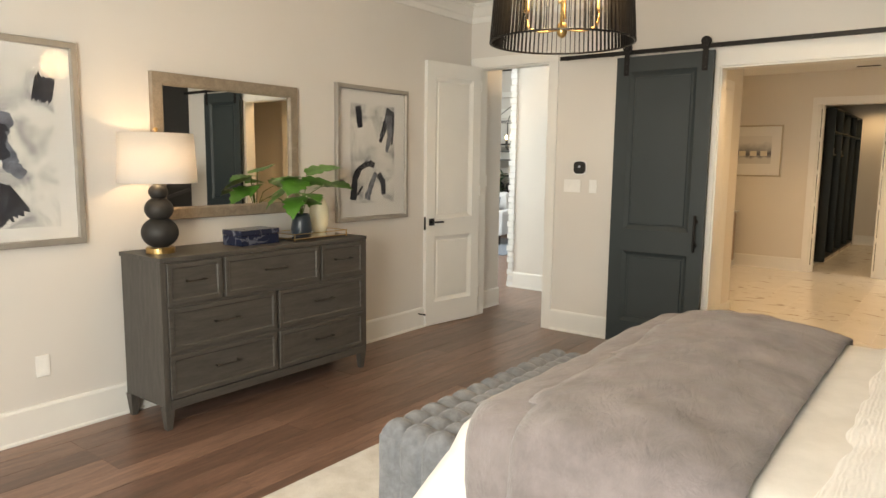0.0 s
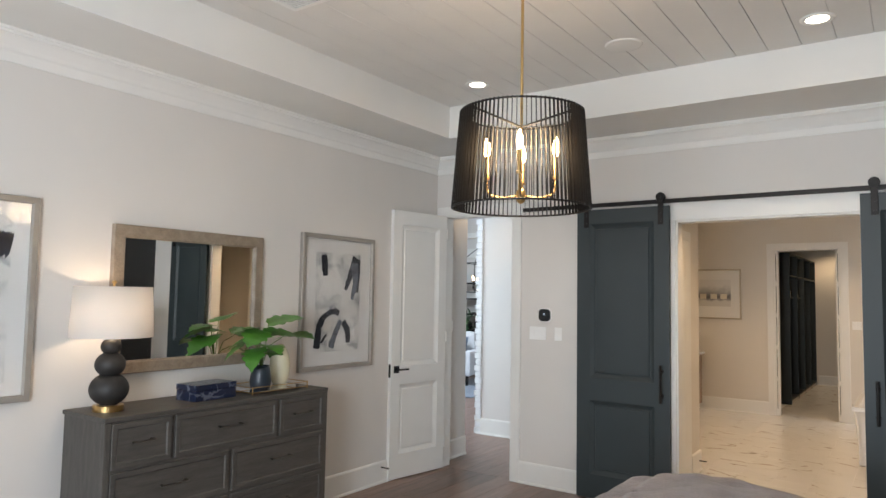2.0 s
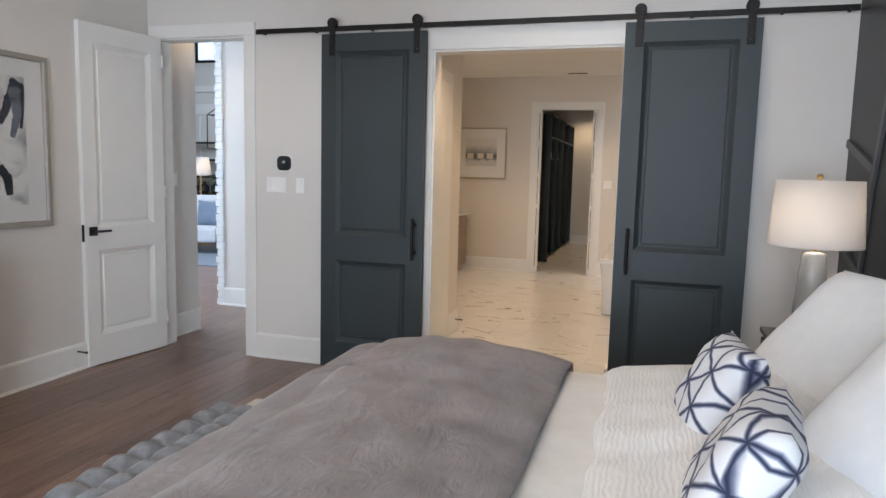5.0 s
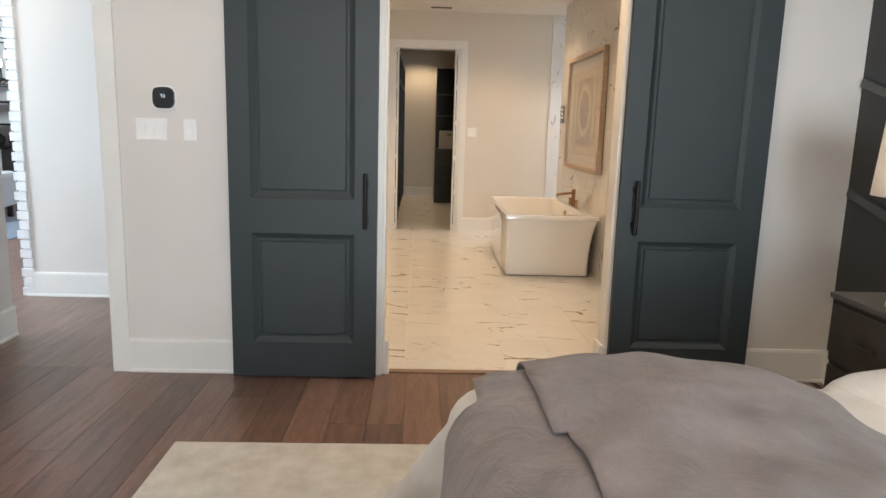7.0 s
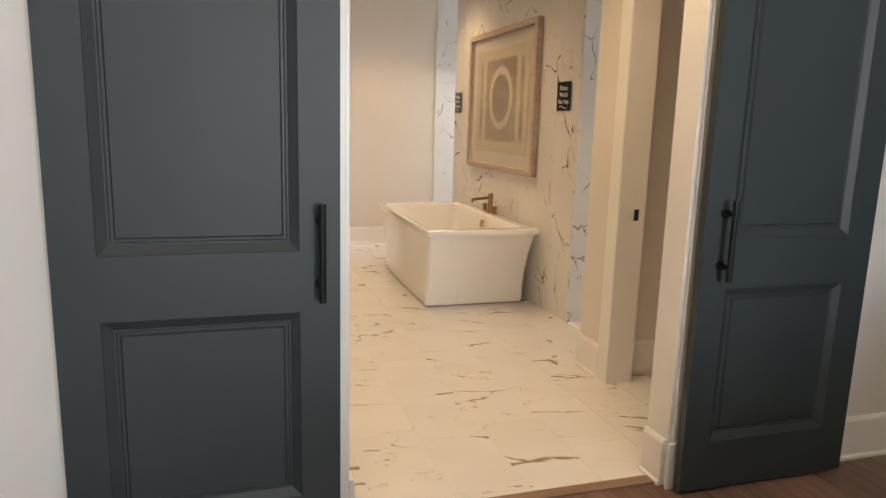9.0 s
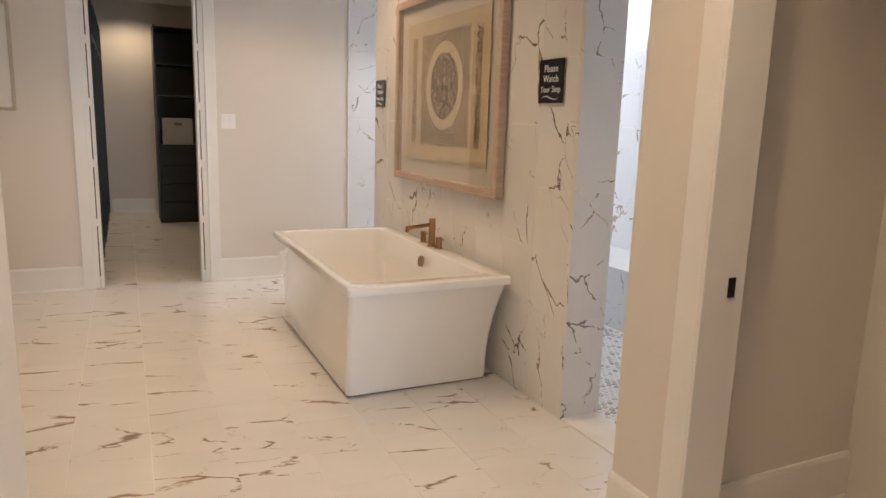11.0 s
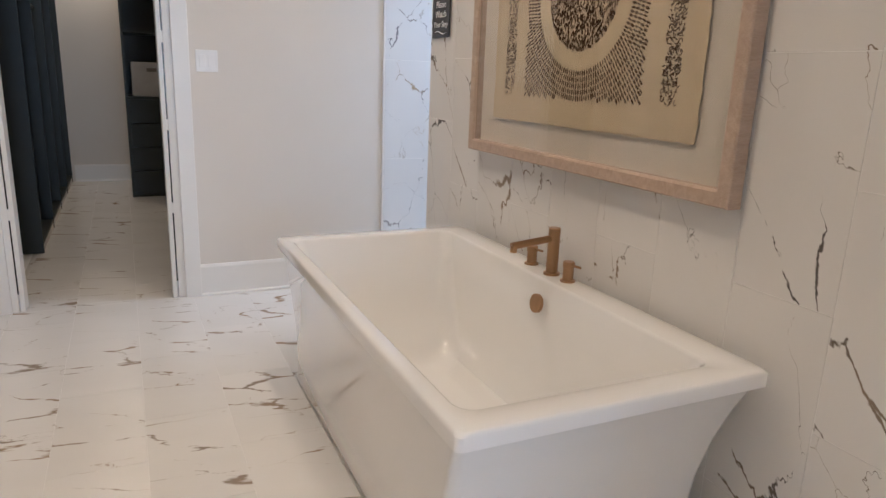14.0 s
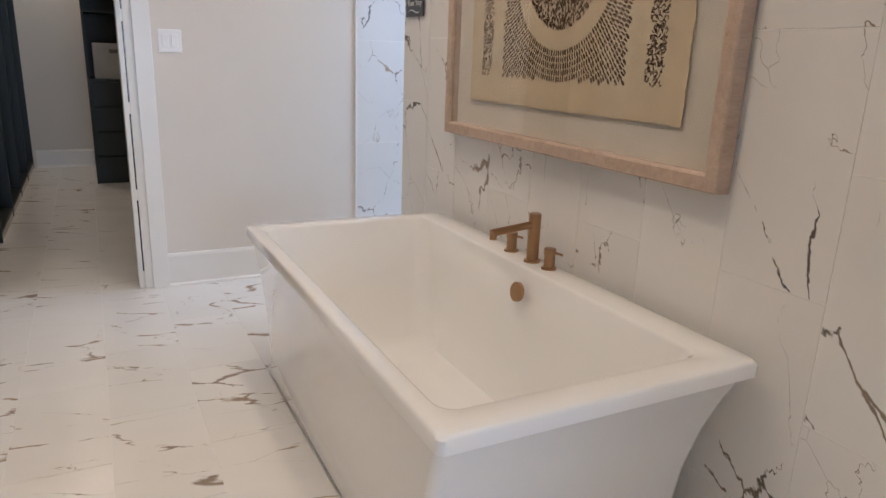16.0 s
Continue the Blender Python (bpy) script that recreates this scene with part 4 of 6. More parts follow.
abstract_picture(-1.394, 1.588, 0.848, 1.085, 0.52, 0.80, [
    ([(-0.175, 0.38), (-0.165, 0.30), (-0.155, 0.21)], 0.055, 0.05, 1),
    ([(0.215, 0.37), (0.17, 0.29), (0.12, 0.19), (0.08, 0.10)], 0.075, 0.03, 1),
    ([(0.235, 0.36), (0.24, 0.24), (0.225, 0.08)], 0.035, 0.02, 1),
    ([(0.18, 0.33), (0.20, 0.16), (0.16, 0.02)], 0.07, 0.03, 0),
    ([(-0.02, -0.08), (-0.08, -0.08), (-0.17, -0.12), (-0.215, -0.20), (-0.225, -0.30), (-0.235, -0.37)], 0.03, 0.062, 1),
    ([(-0.05, -0.065), (0.01, -0.095)], 0.045, 0.04, 1),
    ([(0.03, -0.15), (-0.03, -0.26), (-0.08, -0.37)], 0.035, 0.055, 0),
    ([(0.06, -0.16), (0.115, -0.23), (0.125, -0.335)], 0.05, 0.045, 1),
    ([(-0.19, -0.33), (-0.13, -0.26)], 0.02, 0.015, 1)], 3, "abstract black and cream picture in a champagne frame beside the door")
abstract_picture(-4.165, 1.602, 0.848, 1.09, 0.60, 0.88, [
    ([(0.20, 0.30), (0.30, 0.28)], 0.12, 0.10, 1),
    ([(0.05, 0.16), (0.02, 0.02), (0.08, -0.12), (0.13, -0.17)], 0.09, 0.05, 0),
    ([(0.03, 0.10), (0.01, 0.0), (0.05, -0.08)], 0.07, 0.05, 1),
    ([(0.10, -0.27), (0.0, -0.34), (-0.08, -0.42)], 0.16, 0.08, 1),
    ([(-0.10, 0.36), (-0.08, 0.24), (-0.14, 0.14)], 0.10, 0.07, 1),
    ([(-0.20, -0.10), (-0.24, -0.25), (-0.15, -0.36)], 0.07, 0.09, 0)], 8, "abstract black and cream picture in a champagne frame beside the lamp")

# ---- things: bed ----
BX0, BX1, BY0, BY1, BT = 2.63, 4.76, -3.83, -1.87, 0.71
bed = thing("bed", (0, 0, 0), "king bed with upholstered headboard, made with white linen", "bed")
part("base", box(BX0 + 0.10, BX1, BY0 + 0.08, BY1 - 0.08, 0.09, 0.34, 0.02), GREY_FABRIC, bed)
for lx in (BX0 + 0.2, BX1 - 0.1):
    for ly in (BY0 + 0.15, BY1 - 0.15):
        part("leg", box(lx - 0.03, lx + 0.03, ly - 0.03, ly + 0.03, 0.014, 0.09), BLACK, bed)
part("mattress", box(BX0 + 0.05, BX1 - 0.02, BY0 + 0.04, BY1 - 0.04, 0.34, BT - 0.03, 0.05), WHITE_BED, bed)
part("headboard", box(4.765, XE - 0.012, BY0 + 0.02, BY1 - 0.02, 0.1, 1.05, 0.025), fabric("headboard_velvet", (0.11, 0.105, 0.10), patch=20), bed)


def drape(x0, x1, y0, y1, top, foot, side, step, wave, seed, keep=lambda x, y, sx, sy: True, rad=0.11, off=0.0, dome=0.0, flare=0.06):
    """A cover laid over the mattress: flat on top, falling over the foot (x0) and both sides."""
    bm = bmesh.new()
    nx = int((x1 - x0 + foot) / step)
    ny = int((y1 - y0 + 2 * side) / step)
    grid = {}
    for i in range(nx + 1):
        for j in range(ny + 1):
            X = x0 - foot + (x1 - x0 + foot) * i / nx
            Y = y0 - side + (y1 - y0 + 2 * side) * j / ny
            sx = max(0.0, x0 + rad - X)
            sy = max(0.0, y0 + rad - Y, Y - y1 + rad)
            sgn = -1 if Y < (y0 + y1) / 2 else 1
            d = math.hypot(sx, sy)
            cx_, cy_ = max(X, x0 + rad), min(max(Y, y0 + rad), y1 - rad)
            nz = noise.noise(Vector((X * 3.1 + seed, Y * 2.6, seed))) * 0.6 + noise.noise(Vector((X * 9, Y * 6 + seed, 1))) * 0.25
            if d > 0:
                a = min(d / rad, math.pi / 2)
                outr = rad * math.sin(a) + max(0, d - rad * math.pi / 2) * (0.06 + (flare - 0.06) * math.sqrt(2 * sx * sy) / d)
                drop = rad * (1 - math.cos(a)) + max(0, d - rad * math.pi / 2)
                ux, uy = -sx / d, sgn * sy / d
                fold = math.sin((X if sy > sx else Y) * 17 + seed) * 0.012 * min(1, drop * 3)
                p = Vector((cx_ + ux * (outr + off + fold), cy_ + uy * (outr + off + fold), top - drop + off + nz * wave))
                p.z = max(p.z, 0.03)
            else:
                edge = min(1.0, (X - x0) / 0.4, (Y - y0) / 0.4, (y1 - Y) / 0.4)
                p = Vector((X, Y, top + off + nz * wave + 0.02 * max(0, edge)))
            along = min(1.0, max(0.0, (X - x0) / (x1 - x0)))
            p.z += dome * math.sin(math.pi * along) ** 0.8 * (1.0 if d < rad * 1.6 else max(0.0, 1 - (d - rad * 1.6) * 4))
            p.z += dome * 0.35 * noise.noise(Vector((X * 7, Y * 7, seed)))
            grid[i, j] = (bm.verts.new(p), keep(X, Y, sx, sy))
    for i in range(nx):
        for j in range(ny):
            q = [grid[i, j], grid[i + 1, j], grid[i + 1, j + 1], grid[i, j + 1]]
            if all(k for _, k in q):
                bm.faces.new([v for v, _ in q])
    for v in [v for v in bm.verts if not v.link_faces]:
        bm.verts.remove(v)
    return bm


def thicken(o, t, offset=1.0):
    m = o.modifiers.new("thickness", "SOLIDIFY")
    m.thickness, m.offset = t, offset
    return o


cov = thing("bed_cover", (0, 0, 0), "smooth white cover draped over the mattress and foot", "bed linen")
thicken(part("sheet", drape(BX0 - 0.035, BX1 - 0.03, BY0, BY1, BT, 0.52, 0.52, 0.035, 0.012, 3.0, flare=0.8), WHITE_BED, cov, smooth=True), 0.008)
quilt = thing("quilt", (0, 0, 0), "taupe linen quilt folded double across the bed's foot", "quilt")
thicken(part("lower_layer", drape(BX0 - 0.04, 3.51, BY0 - 0.008, BY1 + 0.008, BT, 0.20, 0.40, 0.03, 0.018, 9.0,
        keep=lambda x, y, sx, sy: (sx <= 0.05 or BY0 + 0.24 < y < BY1 - 0.24) and not (sy > 0.02 and x < BX0 + 0.04), off=0.014, dome=0.04), DUVET, quilt, smooth=True), 0.007)
thicken(part("upper_layer", drape(BX0, 3.515, BY0 - 0.014, BY1 + 0.014, BT, 0.0, 0.36, 0.03, 0.018, 9.0,
        keep=lambda x, y, sx, sy: x > BX0 + 0.13 - 0.045 * (y - BY1), off=0.026, dome=0.056), DUVET, quilt, smooth=True), 0.007)
MATELASSE = fabric("matelasse_cotton", (0.76, 0.74, 0.71), (0.82, 0.80, 0.77), scale=60, bump=0.3, patch=6, vary=0.04)
nt = MATELASSE.node_tree
wv = add(nt, "ShaderNodeTexWave", Scale=22.0, Distortion=6.0, Detail=2.0)
wv.inputs["Detail Scale"].default_value = 1.5
nt.links.new(coords(nt, (1.0, 0.45, 1)), wv.inputs["Vector"])
bumped(nt, nt.nodes["Principled BSDF"], wv.outputs[0], 0.32, 0.006)
cl = thing("coverlet", (0, 0, 0), "white matelasse coverlet turned back below the pillows", "bed linen")
thicken(part("body", drape(3.63, BX1 - 0.08, BY0 - 0.012, BY1 + 0.012, BT, 0.0, 0.42, 0.03, 0.012, 21.0, off=0.020, dome=0.05), MATELASSE, cl, smooth=True), 0.012)


def pillow(w, h, t, n=18, pinch=0.10, seed=0):
    """A stuffed pillow standing in the XZ plane, corners drawn out."""
    bm = bmesh.new()
    for side in (-1, 1):
        rows = []
        for i in range(n + 1):
            row = []
            for j in range(n + 1):
                u, v = i / n * 2 - 1, j / n * 2 - 1
                th_ = (max(0, 1 - u ** 4) * max(0, 1 - v ** 4)) ** 0.55
                k = 1 - pinch * (1 - abs(u * v) ** 1.0) * (abs(u) ** 3 + abs(v) ** 3) * 0.5
                wob = noise.noise(Vector((u * 1.7 + seed, v * 1.7, side))) * 0.07 + noise.noise(Vector((u * 5 + seed, v * 5, side))) * 0.025
                row.append(bm.verts.new((u * w / 2 * k, side * t / 2 * th_ * (1 + wob * 2), v * h / 2 * k)))
            rows.append(row)
        for a, b in zip(rows, rows[1:]):
            for k in range(n):
                bm.faces.new((a[k], a[k + 1], b[k + 1], b[k]))
    bmesh.ops.remove_doubles(bm, verts=bm.verts, dist=0.0006)
    return bm


def shibori():
    m, nt, b = nodes_of("shibori_cotton")
    uv = coords(nt)
    sep = nt.nodes.new("ShaderNodeSeparateXYZ")
    wob = add(nt, "ShaderNodeTexNoise", Scale=6.0, Detail=2.0)
    nt.links.new(uv, wob.inputs["Vector"])
    va = nt.nodes.new("ShaderNodeVectorMath")
    va.operation = "MULTIPLY_ADD"
    va.inputs[1].default_value = (0.035, 0, 0.035)
    nt.links.new(wob.outputs["Color"], va.inputs[0])
    nt.links.new(uv, va.inputs[2])
    nt.links.new(va.outputs[0], sep.inputs[0])
    prev = None
    for ang in (8, 68, 128):
        dx, dz = math.cos(radians(ang)) / 0.096, math.sin(radians(ang)) / 0.096
        mx = nt.nodes.new("ShaderNodeMath"); mx.operation, mx.inputs[1].default_value = "MULTIPLY", dx
        mz = nt.nodes.new("ShaderNodeMath"); mz.operation, mz.inputs[1].default_value = "MULTIPLY", dz
        nt.links.new(sep.outputs[0], mx.inputs[0])
        nt.links.new(sep.outputs[2], mz.inputs[0])
        ad = nt.nodes.new("ShaderNodeMath"); ad.operation = "ADD"
        nt.links.new(mx.outputs[0], ad.inputs[0]); nt.links.new(mz.outputs[0], ad.inputs[1])
        fr = nt.nodes.new("ShaderNodeMath"); fr.operation, fr.inputs[1].default_value = "PINGPONG", 0.5
        nt.links.new(ad.outputs[0], fr.inputs[0])
        if prev:
            mn = nt.nodes.new("ShaderNodeMath"); mn.operation = "MINIMUM"
            nt.links.new(prev, mn.inputs[0]); nt.links.new(fr.outputs[0], mn.inputs[1])
            prev = mn.outputs[0]
        else:
            prev = fr.outputs[0]
    r = ramp(nt, prev, [(0.010, (0.02, 0.026, 0.06)), (0.045, (0.15, 0.17, 0.25)), (0.095, (0.70, 0.71, 0.73))])
    nt.links.new(r.outputs[0], b.inputs["Base Color"])
    b.inputs["Roughness"].default_value = 0.9
    w = add(nt, "ShaderNodeTexNoise", Scale=250.0, Detail=2.0)
    nt.links.new(uv, w.inputs["Vector"])
    bumped(nt, b, w.outputs[0], 0.3, 0.002)
    return m


SHIBORI = shibori()
SHAM_GREY = fabric("grey_sham_linen", (0.25, 0.24, 0.235), patch=20, vary=0.06)
SHAM_WHITE = fabric("white_sham_cotton", (0.72, 0.73, 0.74), (0.77, 0.78, 0.79), patch=8, bump=0.35, vary=0.03)


def put_pillow(name, w, h, t, at, face, lean, roll, material, label, seed):
    p = thing(name, at, label, "pillow", "pillows on the bed")
    p.rotation_euler = Euler((radians(-lean), radians(roll), radians(face)), "XYZ")
    part("cushion", pillow(w, h, t, seed=seed), material, p, smooth=True)
    bm = bmesh.new()
    k = 0.985
    tube(bm, [(-w / 2 * k, 0, -h / 2 * k), (0, 0, -h / 2 * 0.9), (w / 2 * k, 0, -h / 2 * k), (w / 2 * 0.9, 0, 0), (w / 2 * k, 0, h / 2 * k), (0, 0, h / 2 * 0.9), (-w / 2 * k, 0, h / 2 * k), (-w / 2 * 0.9, 0, 0), (-w / 2 * k, 0, -h / 2 * k)], 0.003, 5)
    part("piping", bm, material, p)
    return p


put_pillow("sham", 0.66, 0.52, 0.12, (4.67, -2.16, 0.955), -90, 9, 0, SHAM_GREY, "grey linen sham pillow against the headboard", 1)
put_pillow("sham", 0.66, 0.56, 0.14, (4.67, -3.02, 0.975), -90, 16, 0, SHAM_GREY, "grey linen sham pillow behind a white one", 4)
put_pillow("sham", 0.66, 0.54, 0.17, (4.42, -2.09, 0.945), -68, 44, 0, SHAM_WHITE, "large white cotton sham pillow leaning back", 2)
put_pillow("sham", 0.66, 0.58, 0.19, (4.43, -2.86, 0.965), -70, 43, 0, SHAM_WHITE, "large white cotton sham pillow in the middle", 3)
put_pillow("throw_pillow", 0.335, 0.315, 0.15, (3.985, -2.51, 0.865), -82, 26, 0, SHIBORI, "white throw pillow with navy star-fold dye lines", 5)
put_pillow("throw_pillow", 0.38, 0.35, 0.16, (3.985, -3.01, 0.845), -98, 28, 0, SHIBORI, "white and navy tie-dyed throw pillow lying nearer the edge", 6)

# bench
bn = thing("tufted_bench", (0, 0, 0), "grey button-tufted upholstered bench at the bed's foot", "bench")
UX0, UX1, UY0, UY1, UZ = 2.09, 2.53, -3.60, -2.16, 0.50
NBX, NBY = 4, 13


def tuft(u, v, nu, nv):
    a = abs(math.sin(math.pi * u * nu)) * abs(math.sin(math.pi * v * nv))
    return a ** 0.45


bm = bmesh.new()
n1, n2 = 40, 130
rows = []
for i in range(n1 + 1):
    row = []
    for j in range(n2 + 1):
        u, v = i / n1, j / n2
        r = tuft(u + 0.0, v, NBX, NBY)
        ed_ = min(u, 1 - u) * (UX1 - UX0), min(v, 1 - v) * (UY1 - UY0)
        rnd_ = 0.03 * (1 - min(1, min(ed_) / 0.035)) ** 2
        row.append(bm.verts.new((UX0 + u * (UX1 - UX0), UY0 + v * (UY1 - UY0), UZ - 0.030 + 0.036 * r - rnd_)))
    rows.append(row)
for a, b in zip(rows, rows[1:]):
    for k in range(n2):
        bm.faces.new((a[k], a[k + 1], b[k + 1], b[k]))
part("seat", bm, GREY_FABRIC, bn, smooth=True)


def tufted_side(axis, at, a0, a1, sgn, nu):
    bm = bmesh.new()
    n1, n2 = int(nu * 10), 20
    rows = []
    for i in range(n1 + 1):
        row = []
        for j in range(n2 + 1):
            u, v = i / n1, j / n2
            r = tuft(u, v, nu, 2) * 0.022
            s, z = a0 + u * (a1 - a0), 0.10 + v * (UZ - 0.155)
            row.append(bm.verts.new((at + sgn * r, s, z) if axis == "x" else (s, at + sgn * r, z)))
        rows.append(row)
    for a, b in zip(rows, rows[1:]):
        for k in range(n2):
            bm.faces.new((a[k], a[k + 1], b[k + 1], b[k]))
    return bm


part("side_panel", tufted_side("x", UX0, UY0, UY1, -1, NBY), GREY_FABRIC, bn, smooth=True)
part("side_panel", tufted_side("x", UX1, UY0, UY1, 1, NBY), GREY_FABRIC, bn, smooth=True)
part("end_panel", tufted_side("y", UY0, UX0, UX1, -1, NBX), GREY_FABRIC, bn, smooth=True)
part("end_panel", tufted_side("y", UY1, UX0, UX1, 1, NBX), GREY_FABRIC, bn, smooth=True)
part("frame", box(UX0 + 0.002, UX1 - 0.002, UY0 + 0.002, UY1 - 0.002, 0.09, UZ - 0.05, 0.01), GREY_FABRIC, bn)
for lx in (UX0 + 0.04, UX1 - 0.04):
    for ly in (UY0 + 0.05, UY1 - 0.05):
        part("leg", box(lx - 0.02, lx + 0.02, ly - 0.02, ly + 0.02, 0.014, 0.09, 0.002), BLACK, bn)
bm = bmesh.new()
bmesh.ops.create_uvsphere(bm, u_segments=10, v_segments=6, radius=0.010)
btn_me = finish(bm, "button", GREY_FABRIC, True)
for i in range(1, NBX):
    for j in range(1, NBY):
        o = new("button", btn_me)
        o.parent, o.location = bn, (UX0 + (UX1 - UX0) * i / NBX, UY0 + (UY1 - UY0) * j / NBY, UZ - 0.026)

rug = thing("area_rug", (0, 0, 0), "cream low-pile rug under the bed and bench", "rug")
part("field", box(1.47, 4.2, -4.60, -0.885, 0.001, 0.013, 0.004), RUG, rug)
part("binding", boxes((1.462, 1.4695, -4.608, -0.877, 0.001, 0.010), (4.2005, 4.208, -4.608, -0.877, 0.001, 0.010), (1.4695, 4.2005, -0.8845, -0.877, 0.001, 0.010), (1.4695, 4.2005, -4.608, -4.6005, 0.001, 0.010)), RUG, rug)

# nightstand and lamp
NS = plain("espresso_wood", (0.035, 0.032, 0.030), 0.4, vary=0.2, scale=9)
ns = thing("nightstand", (0, 0, 0), "dark espresso nightstand beside the bed", "nightstand")
part("top", box(4.345, 4.84, -1.33, -0.77, 0.69, 0.715, 0.003), plain("smoked_top", (0.10, 0.095, 0.09), 0.4, vary=0.1), ns)
part("body", box(4.365, 4.84, -1.31, -0.79, 0.12, 0.688, 0.004), NS, ns)
for z0, z1 in ((0.14, 0.39), (0.41, 0.67)):
    d_ = part("drawer", box(4.348, 4.3635, -1.295, -0.805, z0, z1, 0.003), NS, ns)
    part("pull", box(4.330, 4.347, -1.11, -0.99, (z0 + z1) / 2 - 0.006, (z0 + z1) / 2 + 0.006, 0.002), PEWTER, d_)
for lx in (4.385, 4.81):
    for ly in (-1.28, -0.82):
        part("leg", box(lx - 0.018, lx + 0.018, ly - 0.018, ly + 0.018, 0.0, 0.12, 0.002), NS, ns)
bl = thing("table_lamp", (4.50, -1.07, 0.715), "tapered clear glass table lamp with white drum shade", "table lamp")
bm = bmesh.new()
lathe(bm, [(0.095, 0.0), (0.095, 0.02), (0.090, 0.024)], seg=36)
part("base", bm, plain("pale_stone", (0.62, 0.60, 0.57), 0.3), bl)
bm = bmesh.new()
lathe(bm, [(0.080, 0.025), (0.052, 0.41), (0.042, 0.425)], seg=36)
GLASSY = plain("clear_lamp_glass", (0.90, 0.89, 0.87), 0.22, coat=0.3, vary=0.03)
GLASSY.node_tree.nodes["Principled BSDF"].inputs["Transmission Weight"].default_value = 0.7
part("body", bm, GLASSY, bl, smooth=True)
bm = bmesh.new()
lathe(bm, [(0.012, 0.425), (0.008, 0.44), (0.006, 0.752), (0.013, 0.757), (0.014, 0.772), (0.005, 0.78)], seg=16)
part("neck", bm, BRASS, bl, smooth=True)
shade(bl, 0.180, 0.200, 0.452, 0.75)
point_lamp("bedside_lamp_bulb", (4.50, -1.07, 1.31), 8, SOFT, 0.04)

# accent wall battens
aw = []


def batten(p, q, w=0.045, t=0.018):
    p, q = Vector(p), Vector(q)
    d = (q - p)
    L = d.length
    bm = box(-t, 0, -L / 2, L / 2, -w / 2, w / 2, 0.002)
    o = new("batten", finish(bm, "batten", ACCENT_TRIM))
    o["kind"] = "structure"
    m = (p + q) / 2
    o.location = (XE - 0.0005, m.x, m.y)
    o.rotation_euler = (math.atan2(d.y, d.x), 0, 0)


batten((-0.02, 1.685), (-0.54, 1.525))
batten((-0.02, 1.10), (-0.46, 0.975))
batten((-0.95, 2.86), (-0.53, 1.40))
batten((-0.53, 1.40), (-0.44, 0.75))

# ---- things: bathroom ----
tub = thing("bathtub", (0, 0, 0), "white rectangular freestanding bathtub with flared sides and flat rim", "bathtub")


def rrect(cx, cy, hx, hy, r, z, bm, seg=6):
    out = []
    for qx, qy, a0 in ((1, 1, 0), (-1, 1, 90), (-1, -1, 180), (1, -1, 270)):
        for k in range(seg + 1):
            a = radians(a0 + 90 * k / seg)
            out.append(bm.verts.new((cx + qx * (hx - r) + r * math.cos(a), cy + qy * (hy - r) + r * math.sin(a), z)))
    return out


def skin(bm, loops, cap_first=False, cap_last=False):
    for a, b in zip(loops, loops[1:]):
        n = len(a)
        for k in range(n):
            bm.faces.new((a[k], a[(k + 1) % n], b[(k + 1) % n], b[k]))
    if cap_first:
        bm.faces.new(loops[0])
    if cap_last:
        bm.faces.new(loops[-1])


TCX, TCY, THX, THY = 3.738, 3.411, 0.441, 0.886
bm = bmesh.new()
loops = []
for z, dx, dy, r in ((0.012, 0.048, 0.165, 0.03), (0.03, 0.042, 0.158, 0.03), (0.12, 0.044, 0.155, 0.03), (0.25, 0.042, 0.135, 0.03), (0.38, 0.034, 0.100, 0.03), (0.48, 0.026, 0.062, 0.028), (0.565, 0.016, 0.022, 0.025)):
    loops.append(rrect(TCX, TCY, THX - dx, THY - dy, r, z, bm))
skin(bm, loops, cap_first=True)
part("shell", bm, TUB, tub, smooth=True)
bm = bmesh.new()
loops = [rrect(TCX, TCY, THX - 0.018, THY - 0.024, 0.024, 0.566, bm), rrect(TCX, TCY, THX, THY, 0.018, 0.570, bm), rrect(TCX, TCY, THX, THY, 0.018, 0.602, bm),
         rrect(TCX, TCY, THX - 0.004, THY - 0.004, 0.026, 0.609, bm), rrect(TCX, TCY, THX - 0.010, THY - 0.010, 0.024, 0.611, bm)]
# basin: the rim is wider on the tap side
bcx = TCX - 0.030
loops += [rrect(bcx, TCY, THX - 0.076, THY - 0.083, 0.05, 0.611, bm), rrect(bcx, TCY, THX - 0.080, THY - 0.087, 0.05, 0.609, bm), rrect(bcx, TCY, THX - 0.086, THY - 0.093, 0.05, 0.600, bm),
          rrect(bcx, TCY, THX - 0.100, THY - 0.14, 0.07, 0.45, bm), rrect(bcx, TCY, THX - 0.118, THY - 0.23, 0.08, 0.26, bm), rrect(bcx, TCY, THX - 0.14, THY - 0.30, 0.09, 0.15, bm), rrect(bcx, TCY, THX - 0.17, THY - 0.34, 0.09, 0.11, bm), rrect(bcx, TCY, THX - 0.25, THY - 0.45, 0.08, 0.095, bm)]
skin(bm, loops, cap_last=True)
part("basin", bm, TUB, tub, smooth=True)
for o in tub.children:
    m_ = o.modifiers.new("edges", "EDGE_SPLIT")
    m_.split_angle = radians(38)
# dark grey strip paints the shade in the gap under the tub
part("base_strip", box(TCX - THX + 0.055, TCX + THX - 0.055, TCY - THY + 0.18, TCY + THY - 0.18, 0.001, 0.0115), plain("base_shadow_gap", (0.25, 0.24, 0.22), 0.8), tub)
ov = bmesh.new()
cyl(ov, (4.020, 3.375, 0.532), (4.032, 3.375, 0.530), 0.034, seg=32)
ovr = part("overflow", ov, BRONZE, tub, "bronze overflow cover")
